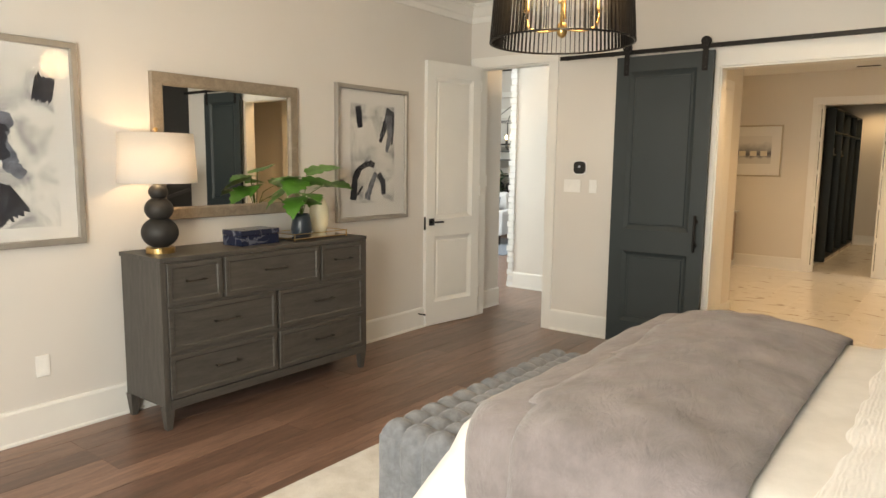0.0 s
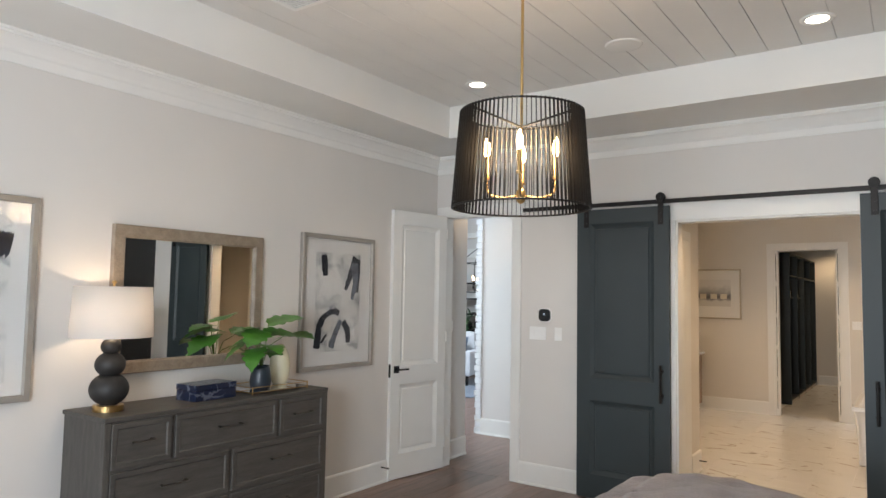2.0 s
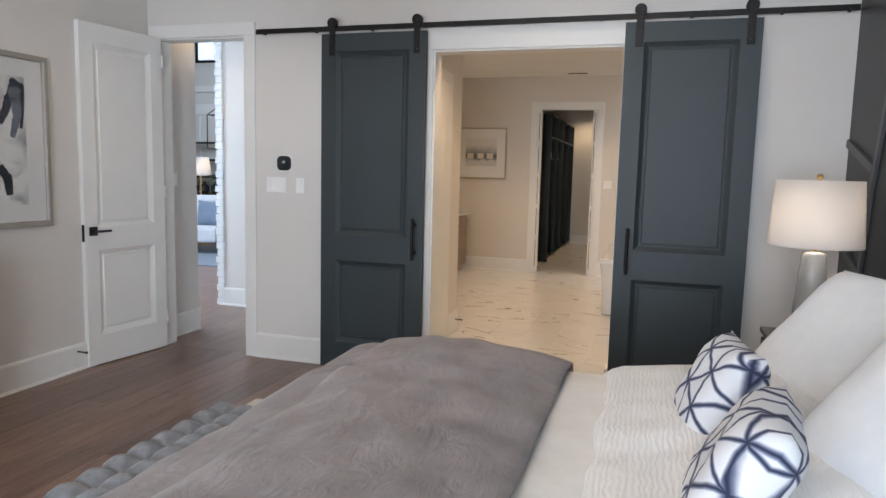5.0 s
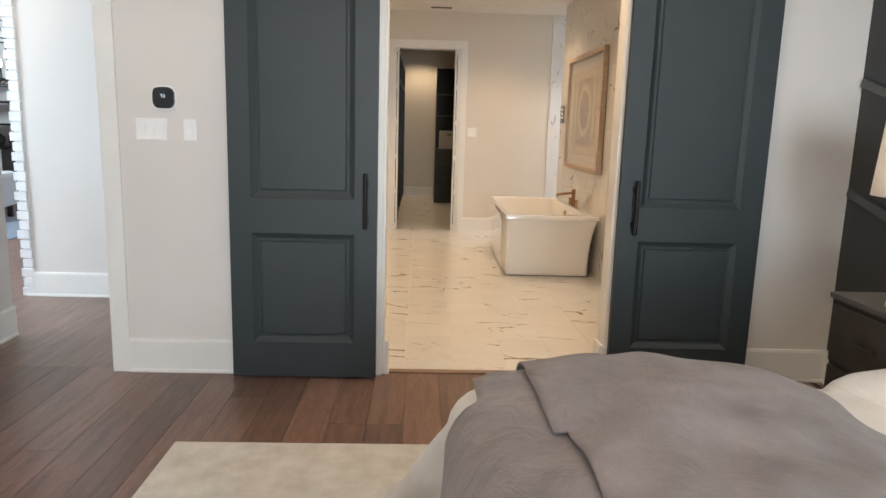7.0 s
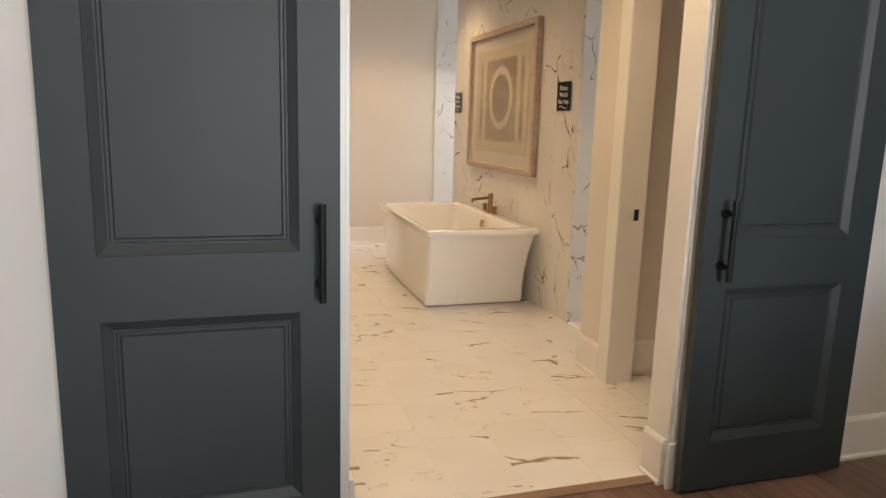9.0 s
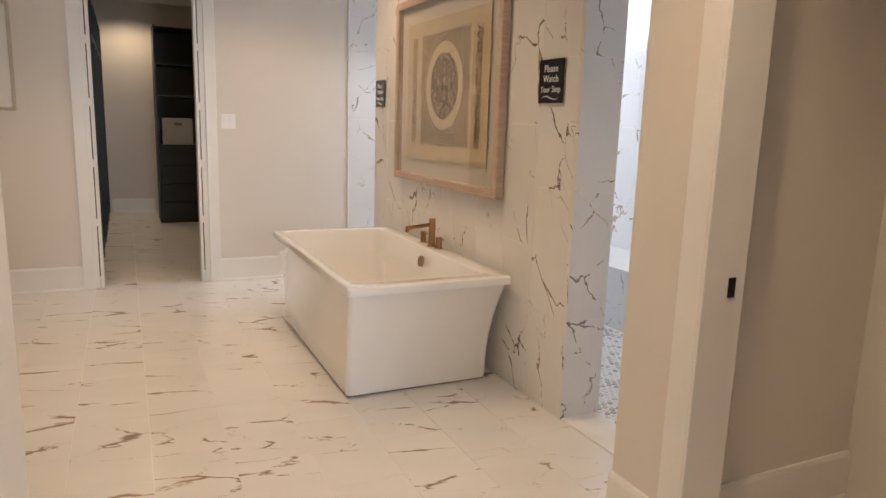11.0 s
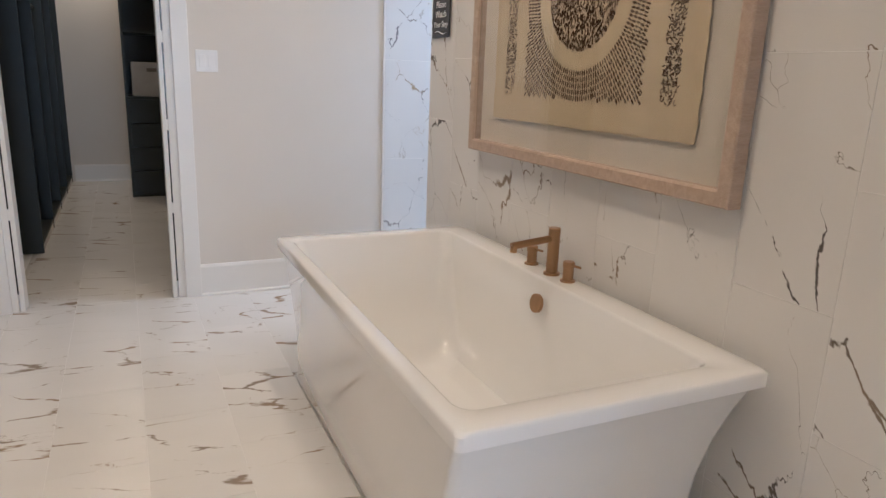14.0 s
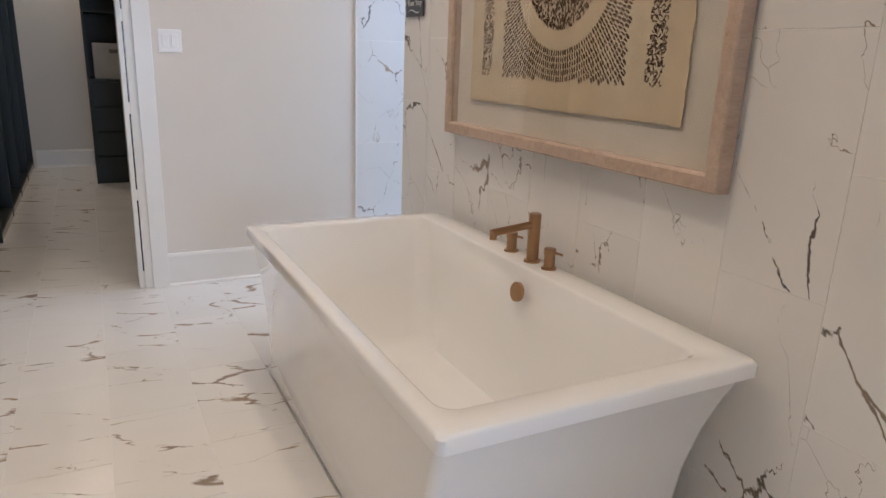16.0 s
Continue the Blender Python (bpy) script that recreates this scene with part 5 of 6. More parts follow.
tap = thing("tub_filler", (4.125, 3.44, 0.611), "champagne bronze deck-mounted tub spout with lever handles", "faucet")
bm = bmesh.new()
lathe(bm, [(0.030, 0.0), (0.030, 0.008), (0.0215, 0.010), (0.0215, 0.172), (0.019, 0.175)], seg=32)
part("column", bm, BRONZE, tap)
bm = bmesh.new()
cyl(bm, (-0.015, 0.0, 0.135), (-0.175, 0.0, 0.118), 0.013, seg=20)
cyl(bm, (-0.166, 0, 0.119), (-0.168, 0, 0.095), 0.0125, seg=18)
part("spout", bm, BRONZE, tap)
for hy in (-0.095, 0.145):
    bm = bmesh.new()
    lathe(bm, [(0.027, 0.0), (0.027, 0.006), (0.019, 0.008), (0.019, 0.050), (0.021, 0.052), (0.021, 0.070), (0.018, 0.073)], at=(0.005, hy, 0), seg=28)
    hnd = part("handle", bm, BRONZE, tap)
    bm = bmesh.new()
    cyl(bm, (0.005, hy, 0.062), (0.012, hy - 0.058, 0.064), 0.0045, seg=10)
    part("lever", bm, BRONZE, hnd)

# framed textile art above the tub
FY0, FY1, FZ0, FZ1 = 2.722, 4.232, 0.985, 2.178
art = thing("shadow_box_art", (4.21, (FY0 + FY1) / 2, (FZ0 + FZ1) / 2), "large oak shadow box with block-printed sunburst on handmade paper", "picture", turn=-90)
W_, H_ = FY1 - FY0, FZ1 - FZ0
part("frame", ring_frame(bmesh.new(), W_, H_, 0.047, 0.048, 0.006, y0=0.0), OAK_FRAME, art)
part("backing", box(-W_ / 2 + 0.02, W_ / 2 - 0.02, -0.008, -0.002, -H_ / 2 + 0.02, H_ / 2 - 0.02), plain("cream_backing", (0.66, 0.62, 0.54), 0.85, vary=0.02), art)
rp = random.Random(11)
PY0, PY1, PZ0, PZ1 = -0.585, 0.585, -0.445, 0.435
edge_pts = []
for a, b, nn in (((PY0, PZ0), (PY1, PZ0), 60), ((PY1, PZ0), (PY1, PZ1), 45), ((PY1, PZ1), (PY0, PZ1), 60), ((PY0, PZ1), (PY0, PZ0), 45)):
    for k in range(nn):
        u = k / nn
        edge_pts.append((a[0] + (b[0] - a[0]) * u + rp.uniform(-0.003, 0.003), a[1] + (b[1] - a[1]) * u + rp.uniform(-0.003, 0.003)))
bm = bmesh.new()
prism(bm, edge_pts, "y", -0.017, -0.014)
PAPER = plain("handmade_paper", (0.60, 0.50, 0.34), 0.9, vary=0.05, scale=14, grain=0.4, grain_scale=120)
paper = part("paper", bm, PAPER, art)
SEPIA = plain("sepia_ink", (0.085, 0.050, 0.030), 0.8, vary=0.4, scale=60)
TONE = plain("printed_ground", (0.50, 0.40, 0.28), 0.9, vary=0.1, scale=60)
bm = bmesh.new()
CR, CI, CZ = 0.262, 0.202, 0.02
PW, PH0, PH1 = 0.342, -0.342, 0.345


def dash(bm, x, z, ang, ln, wd, y=-0.0176):
    c, s = math.cos(ang), math.sin(ang)
    pts = [(-ln / 2, 0), (-ln * 0.2, wd / 2), (ln * 0.3, wd / 2), (ln / 2, 0), (ln * 0.3, -wd / 2), (-ln * 0.2, -wd / 2)]
    bm.faces.new([bm.verts.new((x + a * c - b * s, y, z + a * s + b * c)) for a, b in pts])


for ring in range(16):
    rr = CR + 0.014 + ring * 0.0215
    cnt = int(2 * math.pi * rr / 0.0125)
    for k in range(cnt):
        a = 2 * math.pi * (k + 0.5 * (ring % 2)) / cnt + rp.uniform(-0.004, 0.004)
        x, z = rr * math.cos(a), CZ + rr * math.sin(a)
        if abs(x) < PW and PH0 < z < PH1:
            dash(bm, x, z, a + rp.uniform(-0.15, 0.15), rp.uniform(0.020, 0.026), rp.uniform(0.0055, 0.0095))
part("sunburst_print", bm, SEPIA, paper)
bm = bmesh.new()
cyl(bm, (0, -0.0170, CZ), (0, -0.0174, CZ), CI, seg=64)
part("medallion", bm, TONE, paper)
bm = bmesh.new()
for k in range(1900):
    a, r_ = rp.uniform(0, 2 * math.pi), CI * 0.99 * math.sqrt(rp.random())
    dash(bm, r_ * math.cos(a), CZ + r_ * math.sin(a), math.pi / 2 + rp.uniform(-0.3, 0.3), 0.013, 0.0055, -0.0178)
part("medallion_print", bm, SEPIA, paper)
for x0 in (-0.495, 0.425):
    bm = bmesh.new()
    for k in range(620):
        dash(bm, x0 + rp.random() * 0.07, PH0 + rp.random() * 0.68, rp.uniform(0, 3.14), 0.014, 0.0042, -0.0176)
    part("side_strip_print", bm, SEPIA, paper)
o = part("glazing", box(-W_ / 2 + 0.044, W_ / 2 - 0.044, -0.0380, -0.0365, -H_ / 2 + 0.044, H_ / 2 - 0.044), art_glass, art)
o.visible_shadow = False

# step signs
WHITE_INK = plain("white_ink", (0.8, 0.8, 0.8), 0.5)


def step_sign(yc):
    s = thing("warning_sign", (4.2105, yc, 1.585), "small black wall sign reading Please Watch Your Step", "sign", "step signs on the tub wall", turn=-90)
    part("plate", box(-0.100, 0.100, -0.005, 0, -0.100, 0.100, 0.001), BLACK, s)
    for text, z in (("Please", 0.042), ("Watch", -0.004), ("Your Step", -0.050)):
        writing("lettering", text, 0.046 if text != "Your Step" else 0.040, (0, -0.0056, z), (90, 0, 0), WHITE_INK, s)
    bm = bmesh.new()
    n = 18
    up, lo = [], []
    for i in range(n + 1):
        u = i / n
        zc_ = -0.076 + 0.007 * math.sin(u * math.pi * 2)
        hw = 0.0028 * math.sin(math.pi * u) + 0.0002
        up.append(bm.verts.new((-0.07 + 0.14 * u, -0.0058, zc_ + hw)))
        lo.append(bm.verts.new((-0.07 + 0.14 * u, -0.0058, zc_ - hw)))
    for i in range(n):
        bm.faces.new((lo[i], lo[i + 1], up[i + 1], up[i]))
    part("wave_mark", bm, WHITE_INK, s)


step_sign(2.322)
step_sign(4.672)

# small framed picture on the far wall
ap = thing("framed_picture", (1.305, BY - 0.001, 1.750), "white framed misty grey landscape print on the bathroom wall", "picture")
part("frame", ring_frame(bmesh.new(), 0.78, 0.76, 0.022, 0.035, 0.01), plain("pale_gold_frame", (0.50, 0.44, 0.34), 0.4, 0.4), ap)
part("mat", box(-0.368, 0.368, -0.008, -0.002, -0.358, 0.358), plain("white_mat", (0.84, 0.83, 0.80), 0.8, vary=0.01), ap)
m_, nt, b = nodes_of("misty_print")
uv = coords(nt)
g1 = nt.nodes.new("ShaderNodeSeparateXYZ")
nt.links.new(uv, g1.inputs[0])
gm = nt.nodes.new("ShaderNodeMapRange")
gm.inputs[1].default_value, gm.inputs[2].default_value = -0.17, 0.2
nt.links.new(g1.outputs[2], gm.inputs[0])
gn = add(nt, "ShaderNodeTexNoise", Scale=9.0, Detail=5.0)
nt.links.new(uv, gn.inputs["Vector"])
gmx = nt.nodes.new("ShaderNodeMix")
gmx.inputs[0].default_value = 0.3
nt.links.new(gm.outputs[0], gmx.inputs[2]); nt.links.new(gn.outputs[0], gmx.inputs[3])
gr = ramp(nt, gmx.outputs[0], [(0.25, (0.66, 0.65, 0.62)), (0.38, (0.10, 0.10, 0.11)), (0.52, (0.40, 0.40, 0.40)), (0.72, (0.76, 0.75, 0.72))])
nt.links.new(gr.outputs[0], b.inputs["Base Color"])
part("print", box(-0.24, 0.24, -0.010, -0.0082, -0.19, 0.22), m_, ap)
# pale patches painted as window reflections on the picture's glass
for wx in (-0.155, 0.0, 0.145):
    part("bright_patch", box(wx - 0.055, wx + 0.04, -0.0115, -0.0102, -0.075, 0.0, 0.0), plain("window_reflection_paint", (0.75, 0.70, 0.60), 0.6), ap)

# vanity
van = thing("vanity", (0, 0, 0), "weathered oak vanity cabinet with drawers and white top", "vanity")
VW = wood("vanity_oak", (0.22, 0.15, 0.10), (0.38, 0.28, 0.20), (9, 1.2, 9), 0.5, 0.03, 0.1, 4)
part("body", box(0.505, 1.15, 3.2, 5.30, 0.10, 0.84, 0.003), VW, van)
part("plinth", box(0.505, 1.10, 3.22, 5.28, 0.0, 0.10), VW, van)
part("worktop", box(0.505, 1.19, 3.17, 5.33, 0.84, 0.87, 0.004), TUB, van)
for k in range(4):
    for z0, z1 in ((0.13, 0.35), (0.37, 0.59), (0.61, 0.82)):
        y0 = 3.23 + k * 0.515
        d_ = part("drawer", box(1.1505, 1.165, y0, y0 + 0.49, z0, z1, 0.003), VW, van)
        part("pull", box(1.1655, 1.18, y0 + 0.19, y0 + 0.30, z1 - 0.06, z1 - 0.05, 0.002), BRONZE, d_)

# side door of the bathroom vestibule
sd = thing("side_door", (2.086, 0.42, 0.01), "white two-panel door closed in the vestibule wall", "door", turn=90)
part("leaf", panel_leaf(0.70, 2.20, 0.012, [(0.10, 0.60, 0.20, 0.80), (0.10, 0.60, 0.98, 2.08)]), TRIM, sd)
structure("door_casing", boxes((2.0805, 2.094, 0.33, 0.415, 0, 2.215), (2.0805, 2.094, 1.125, 1.21, 0, 2.215), (2.0805, 2.096, 0.33, 1.21, 2.216, 2.30), bevel=0.003), TRIM)
bm = bmesh.new()
cyl(bm, (0.05, -0.012, 0.93), (0.05, -0.05, 0.93), 0.009, seg=10)
bx(bm, 0.045, 0.15, -0.058, -0.046, 0.922, 0.938, 0.002)
part("door_lever", bm, BLACK, sd)
strike = thing("strike_plate", (3.99, 0.987, 0.93), "small black strike plate on the white door jamb", "strike plate")
part("plate", box(-0.014, 0.014, -0.003, 0, -0.03, 0.03, 0.001), BLACK, strike)

# pocket door slots in the closet jambs, their shade put in as black strips
for x in (2.1652, 2.9532):
    structure("jamb_fillet", boxes(*[(x - 0.0002, x + 0.007, BY + 0.007, BY + 0.029, 0.50 + k * 0.46, 0.56 + k * 0.46) for k in range(4)]), TRIM)
    for k in range(5):
        z0 = 0.10 + k * 0.46
        structure("jamb_slot", box(x, x + 0.0066, BY + 0.008, BY + 0.0285, z0, z0 + 0.40), BLACK)

# shower
SHB = marble("shower_marble", (0.78, 0.78, 0.78), (0.20, 0.20, 0.22), cells=3.4, widest=0.05, lo=0.45, broken=8.0)
QUARTZ = plain("quartz_slab", (0.76, 0.75, 0.73), 0.25, vary=0.03)
sb = thing("shower_bench", (0, 0, 0), "marble-clad corner shower bench with pale quartz seat", "shower bench")
OUT = [(5.915, 4.6), (5.405, 4.6), (5.405, 2.56), (5.915, 2.08)]
bm = bmesh.new()
prism(bm, OUT, "z", 0.012, 0.416)
part("base", bm, SHB, sb)
bm = bmesh.new()
prism(bm, [(5.915, 4.6), (5.375, 4.6), (5.375, 2.545), (5.915, 2.035)], "z", 0.417, 0.446)
part("seat", bm, QUARTZ, sb)
bas = thing("wire_basket", (5.60, 2.70, 0.446), "dark wire basket lined with cream cloth on the bench", "basket", turn=-10)
WIRE = plain("aged_wire", (0.09, 0.07, 0.055), 0.5, 0.7)
bm = bmesh.new()
for z, k in ((0.004, 0.92), (0.032, 0.95), (0.06, 0.98), (0.088, 1.0)):
    hx, hy = 0.165 * k, 0.115 * k
    tube(bm, [(-hx, -hy, z), (hx, -hy, z), (hx, hy, z), (-hx, hy, z), (-hx, -hy, z)], 0.0022 if z < 0.08 else 0.0036, 6)
for i in range(11):
    u = -1 + 2 * i / 10
    for s in (-1, 1):
        cyl(bm, (u * 0.15, s * 0.105, 0.004), (u * 0.163, s * 0.115, 0.09), 0.0018, seg=5)
for i in range(7):
    u = -1 + 2 * i / 6
    for s in (-1, 1):
        cyl(bm, (s * 0.15, u * 0.105, 0.004), (s * 0.163, u * 0.115, 0.09), 0.0018, seg=5)
part("wire", bm, WIRE, bas)
part("liner", boxes((-0.145, 0.145, -0.10, -0.096, 0.004, 0.08), (-0.145, 0.145, 0.096, 0.10, 0.004, 0.08), (-0.149, -0.145, -0.10, 0.10, 0.004, 0.08), (0.145, 0.149, -0.10, 0.10, 0.004, 0.08), (-0.145, 0.145, -0.096, 0.096, 0.003, 0.006)), fabric("cream_cloth", (0.55, 0.49, 0.40)), bas)
TOWEL = fabric("white_terry", (0.80, 0.80, 0.80), (0.85, 0.85, 0.85), scale=150, bump=1.0)


def towel(at, r, h, turn, tilt, label):
    t = thing("rolled_towel", at, label, "towel")
    t.rotation_euler = (radians(tilt), 0, radians(turn))
    bm = bmesh.new()
    prof = [(r * 0.55, 0.0), (r * 0.9, 0.006), (r, 0.03), (r * 1.02, h * 0.5), (r, h - 0.03), (r * 0.88, h - 0.006), (r * 0.5, h)]
    lathe(bm, prof, seg=36)
    for v in bm.verts:
        a = math.atan2(v.co.y, v.co.x)
        f = 1 + 0.05 * math.sin(a * 1.0 + v.co.z * 6) + 0.03 * noise.noise(v.co * 22) + 0.06 * noise.noise(v.co * 8)
        v.co.x *= f
        v.co.y *= f
    part("roll", bm, TOWEL, t, smooth=True)
    bm = bmesh.new()
    sp_ = [(rr * math.cos(th), rr * math.sin(th), h + 0.001) for rr, th in ((r * 0.75 * (1 - k / 40), k * 0.4) for k in range(36))]
    tube(bm, sp_, 0.004, 5)
    part("fold", bm, TOWEL, t, smooth=True)
    return t


towel((5.655, 2.675, 0.452), 0.086, 0.335, 0, 0, "tall white rolled terry towel standing in the basket")
towel((5.50, 2.71, 0.452), 0.062, 0.165, 30, 0, "short white rolled terry towel in the basket")

# closet
CL = plain("black_green_melamine", (0.009, 0.012, 0.008), 0.45, vary=0.15, scale=5)
cu = thing("closet_shelving", (0, 0, 0), "near-black built-in closet shelving with hanging rods", "closet shelving")
part("end_panel", box(1.60, 2.17, 6.77, 6.79, 0.0, 2.45), CL, cu)
for y in (7.60, 8.42, 9.24, 10.04):
    part("upright", box(1.60, 2.17, y, y + 0.02, 0.0, 2.45), CL, cu)
part("back_panel", box(1.58, 1.598, 6.77, 10.06, 0.0, 2.45), CL, cu)
for y in (6.79, 7.62, 8.44, 9.26):
    for z in (0.06, 2.06, 2.43):
        part("shelf", box(1.60, 2.17, y, y + 0.78, z, z + 0.02), CL, cu)
for y in (6.79, 7.62, 8.44):
    for z in (1.13, 1.98):
        bm = bmesh.new()
        cyl(bm, (2.0, y + 0.002, z), (2.0, y + 0.80, z), 0.014, seg=14)
        part("rod", bm, plain("chrome", (0.6, 0.6, 0.6), 0.2, 1.0), cu)
part("toe_kick", box(2.05, 2.165, 6.8, 10.05, 0.0, 0.058), BATHWALL, cu)
for k, (yy, n_) in enumerate(((7.05, 3), (7.9, 2))):
    fold = thing("folded_linen", (2.02, yy, 1.73), "stack of folded white linen on a closet shelf", "linen")
    part("ledge", box(-0.2, 0.13, -0.2, 0.2, -0.02, 0), CL, fold)
    for q in range(n_):
        part("fold", box(-0.16, 0.10, -0.15, 0.15, 0.002 + q * 0.035, 0.034 + q * 0.035, 0.012), TOWEL, fold)
du = thing("closet_drawer_unit", (0, 0, 0), "black closet tower of drawers with open shelves above", "closet unit")
for x in (2.77, 3.50):
    part("side_panel", box(x, x + 0.02, 8.90, 9.45, 0, 2.45), CL, du)
part("back_panel", box(2.79, 3.50, 9.43, 9.45, 0, 2.45), CL, du)
part("drawer_carcass", box(2.79, 3.50, 8.92, 9.43, 0, 0.98), CL, du)
for z in (1.0, 1.62, 2.0, 2.43):
    part("shelf", box(2.79, 3.50, 8.90, 9.43, z - 0.02, z), CL, du)
for k in range(4):
    part("drawer", box(2.80, 3.49, 8.895, 8.919, 0.04 + k * 0.235, 0.265 + k * 0.235, 0.003), CL, du)
sbx = thing("storage_box", (3.0, 8.98, 1.0), "grey fabric storage box with a metal label holder", "storage box")
part("body", box(-0.16, 0.2, 0, 0.3, 0.0, 0.33, 0.006), fabric("grey_felt", (0.34, 0.33, 0.32)), sbx)
part("label_holder", box(-0.02, 0.07, -0.005, -0.001, 0.24, 0.275, 0.001), PEWTER, sbx)

# ---- things: hall and living room ----
SOFA = fabric("ivory_sofa_cloth", (0.60, 0.60, 0.62), patch=20, vary=0.05)
so = thing("armchair", (-3.45, 5.35, 0), "ivory upholstered armchair with rolled arms", "armchair", turn=12)
part("seat", box(-0.33, 0.33, -0.42, 0.22, 0.20, 0.46, 0.05), SOFA, so)
part("backrest", box(-0.36, 0.36, 0.20, 0.42, 0.20, 0.96, 0.07), SOFA, so)
for s in (-1, 1):
    part("arm", box(s * 0.43 - 0.09, s * 0.43 + 0.09, -0.44, 0.40, 0.18, 0.64, 0.06), SOFA, so)
for lx in (-0.42, 0.42):
    for ly in (-0.36, 0.34):
        part("leg", box(lx - 0.03, lx + 0.03, ly - 0.03, ly + 0.03, 0.0, 0.18), BLACK, so)
put = thing("cushion", (-3.38, 5.35, 0.66), "slate blue cushion resting in the armchair", "cushion")
put.rotation_euler = (radians(-14), 0, radians(10))
part("cover", pillow(0.46, 0.44, 0.16, n=12), fabric("slate_blue_cloth", (0.16, 0.20, 0.27)), put, smooth=True)
lr = thing("living_rug", (-3.4, 4.9, -0.0), "blue-grey rug under the armchair", "rug")
part("pile", box(-1.2, 1.3, -1.0, 1.2, 0.001, 0.012, 0.004), fabric("blue_rug", (0.12, 0.15, 0.20), patch=12), lr)
ft = thing("floor_lamp", (-4.15, 6.15, 0), "tall lamp with a cream shade behind the armchair", "floor lamp")
bm = bmesh.new()
lathe(bm, [(0.13, 0), (0.13, 0.02), (0.012, 0.03), (0.012, 1.3)], seg=20)
part("stand", bm, BRASS, ft)
shade(ft, 0.15, 0.19, 1.30, 1.62)
point_lamp("living_lamp_bulb", (-4.15, 6.15, 1.45), 10, WARM, 0.05)
lp = thing("potted_fig", (-3.95, 6.55, 0), "dark-leaved potted plant behind the armchair", "house plant")
bm = bmesh.new()
lathe(bm, [(0.14, 0), (0.17, 0.3), (0.16, 0.3)], seg=20)
part("pot", bm, POTM, lp)
bm = bmesh.new()
cyl(bm, (0, 0, 0.28), (0.02, 0, 1.1), 0.015, seg=8)
part("trunk", bm, STEM, lp)
DARKLEAF = plain("dark_leaf", (0.02, 0.06, 0.02), 0.4)
for k in range(34):
    a, z = rl.uniform(0, 6.28), rl.uniform(0.75, 1.45)
    o = part("leaf", lobed_leaf(0.28, 0.10, 0.5, rl), DARKLEAF, lp, smooth=True)
    o.location, o.rotation_euler = (0.02 * math.cos(a), 0.02 * math.sin(a), z), (rl.uniform(-0.5, 0.5), rl.uniform(-1.0, 0.1), a)
ch = thing("chandelier", (-2.36, 4.5, 2.0), "black open-frame chandelier with candle bulbs", "chandelier")
bm = bmesh.new()
for z in (-0.28, 0.22):
    tube(bm, [(-0.25, -0.25, z), (0.25, -0.25, z), (0.25, 0.25, z), (-0.25, 0.25, z), (-0.25, -0.25, z)], 0.008, 6)
for sx in (-0.25, 0.25):
    for sy in (-0.25, 0.25):
        cyl(bm, (sx, sy, -0.28), (sx, sy, 0.22), 0.008, seg=6)
        cyl(bm, (sx, sy, 0.22), (0, 0, 0.5), 0.006, seg=6)
part("cage", bm, IRON, ch)
bm = bmesh.new()
cyl(bm, (0, 0, 0.48), (0, 0, 3.2), 0.006, seg=6)
part("rod", bm, IRON, ch)
for k in range(4):
    a = radians(45 + 90 * k)
    bm = bmesh.new()
    cyl(bm, (0, 0, -0.28), (0.10 * math.cos(a), 0.10 * math.sin(a), -0.22), 0.006, seg=6)
    cyl(bm, (0.10 * math.cos(a), 0.10 * math.sin(a), -0.22), (0.10 * math.cos(a), 0.10 * math.sin(a), -0.08), 0.010, seg=8)
    arm = part("arm", bm, IRON, ch)
    bm = bmesh.new()
    lathe(bm, [(0.008, -0.08), (0.02, -0.045), (0.004, 0.0)], at=(0.10 * math.cos(a), 0.10 * math.sin(a), 0), seg=10)
    part("bulb", bm, BULB, arm)
bk = thing("wall_shelf", (-5.9, 7.3, 0), "dark open shelving with dark bottles far in the living room", "shelving")
for z in (0.9, 1.25, 1.6, 1.95):
    part("shelf", box(0.0, 2.4, 0.1, 0.5, z - 0.03, z), IRON, bk)
part("cabinet", box(0.0, 2.4, 0.1, 0.55, 0.0, 0.85, 0.01), NS, bk)
for k in range(8):
    bm = bmesh.new()
    lathe(bm, [(0.07, 0), (0.10, 0.05), (0.10, 0.14), (0.03, 0.2), (0.03, 0.24)], at=(0.2 + 0.28 * k, 0.3, 0.902), seg=14)
    part("jar", bm, GOURD, bk)
structure("living_trim", boxes((-6.0, 1.0, 7.86, 7.895, 2.55, 2.75), (-6.0, 1.0, 7.80, 7.895, 3.0, 3.12), *[(-5.9 + 0.45 * k, -5.86 + 0.45 * k, 7.875, 7.895, 0, 2.5) for k in range(15)]), TRIM)
win = thing("high_window", (-4.6, 7.89, 4.0), "high dark-framed window in the living room", "window")
part("frame", boxes((-0.9, 0.9, -0.04, 0, -0.4, -0.35), (-0.9, 0.9, -0.04, 0, 0.35, 0.4), (-0.9, -0.85, -0.04, 0, -0.35, 0.35), (0.85, 0.9, -0.04, 0, -0.35, 0.35), (-0.02, 0.02, -0.04, 0, -0.35, 0.35)), IRON, win)
for x in (-0.84, 0.03):
    part("pane", box(x, x + 0.81, -0.02, -0.01, -0.34, 0.34), glow("sky_glow", (0.75, 0.85, 1.0), 1.2), win)

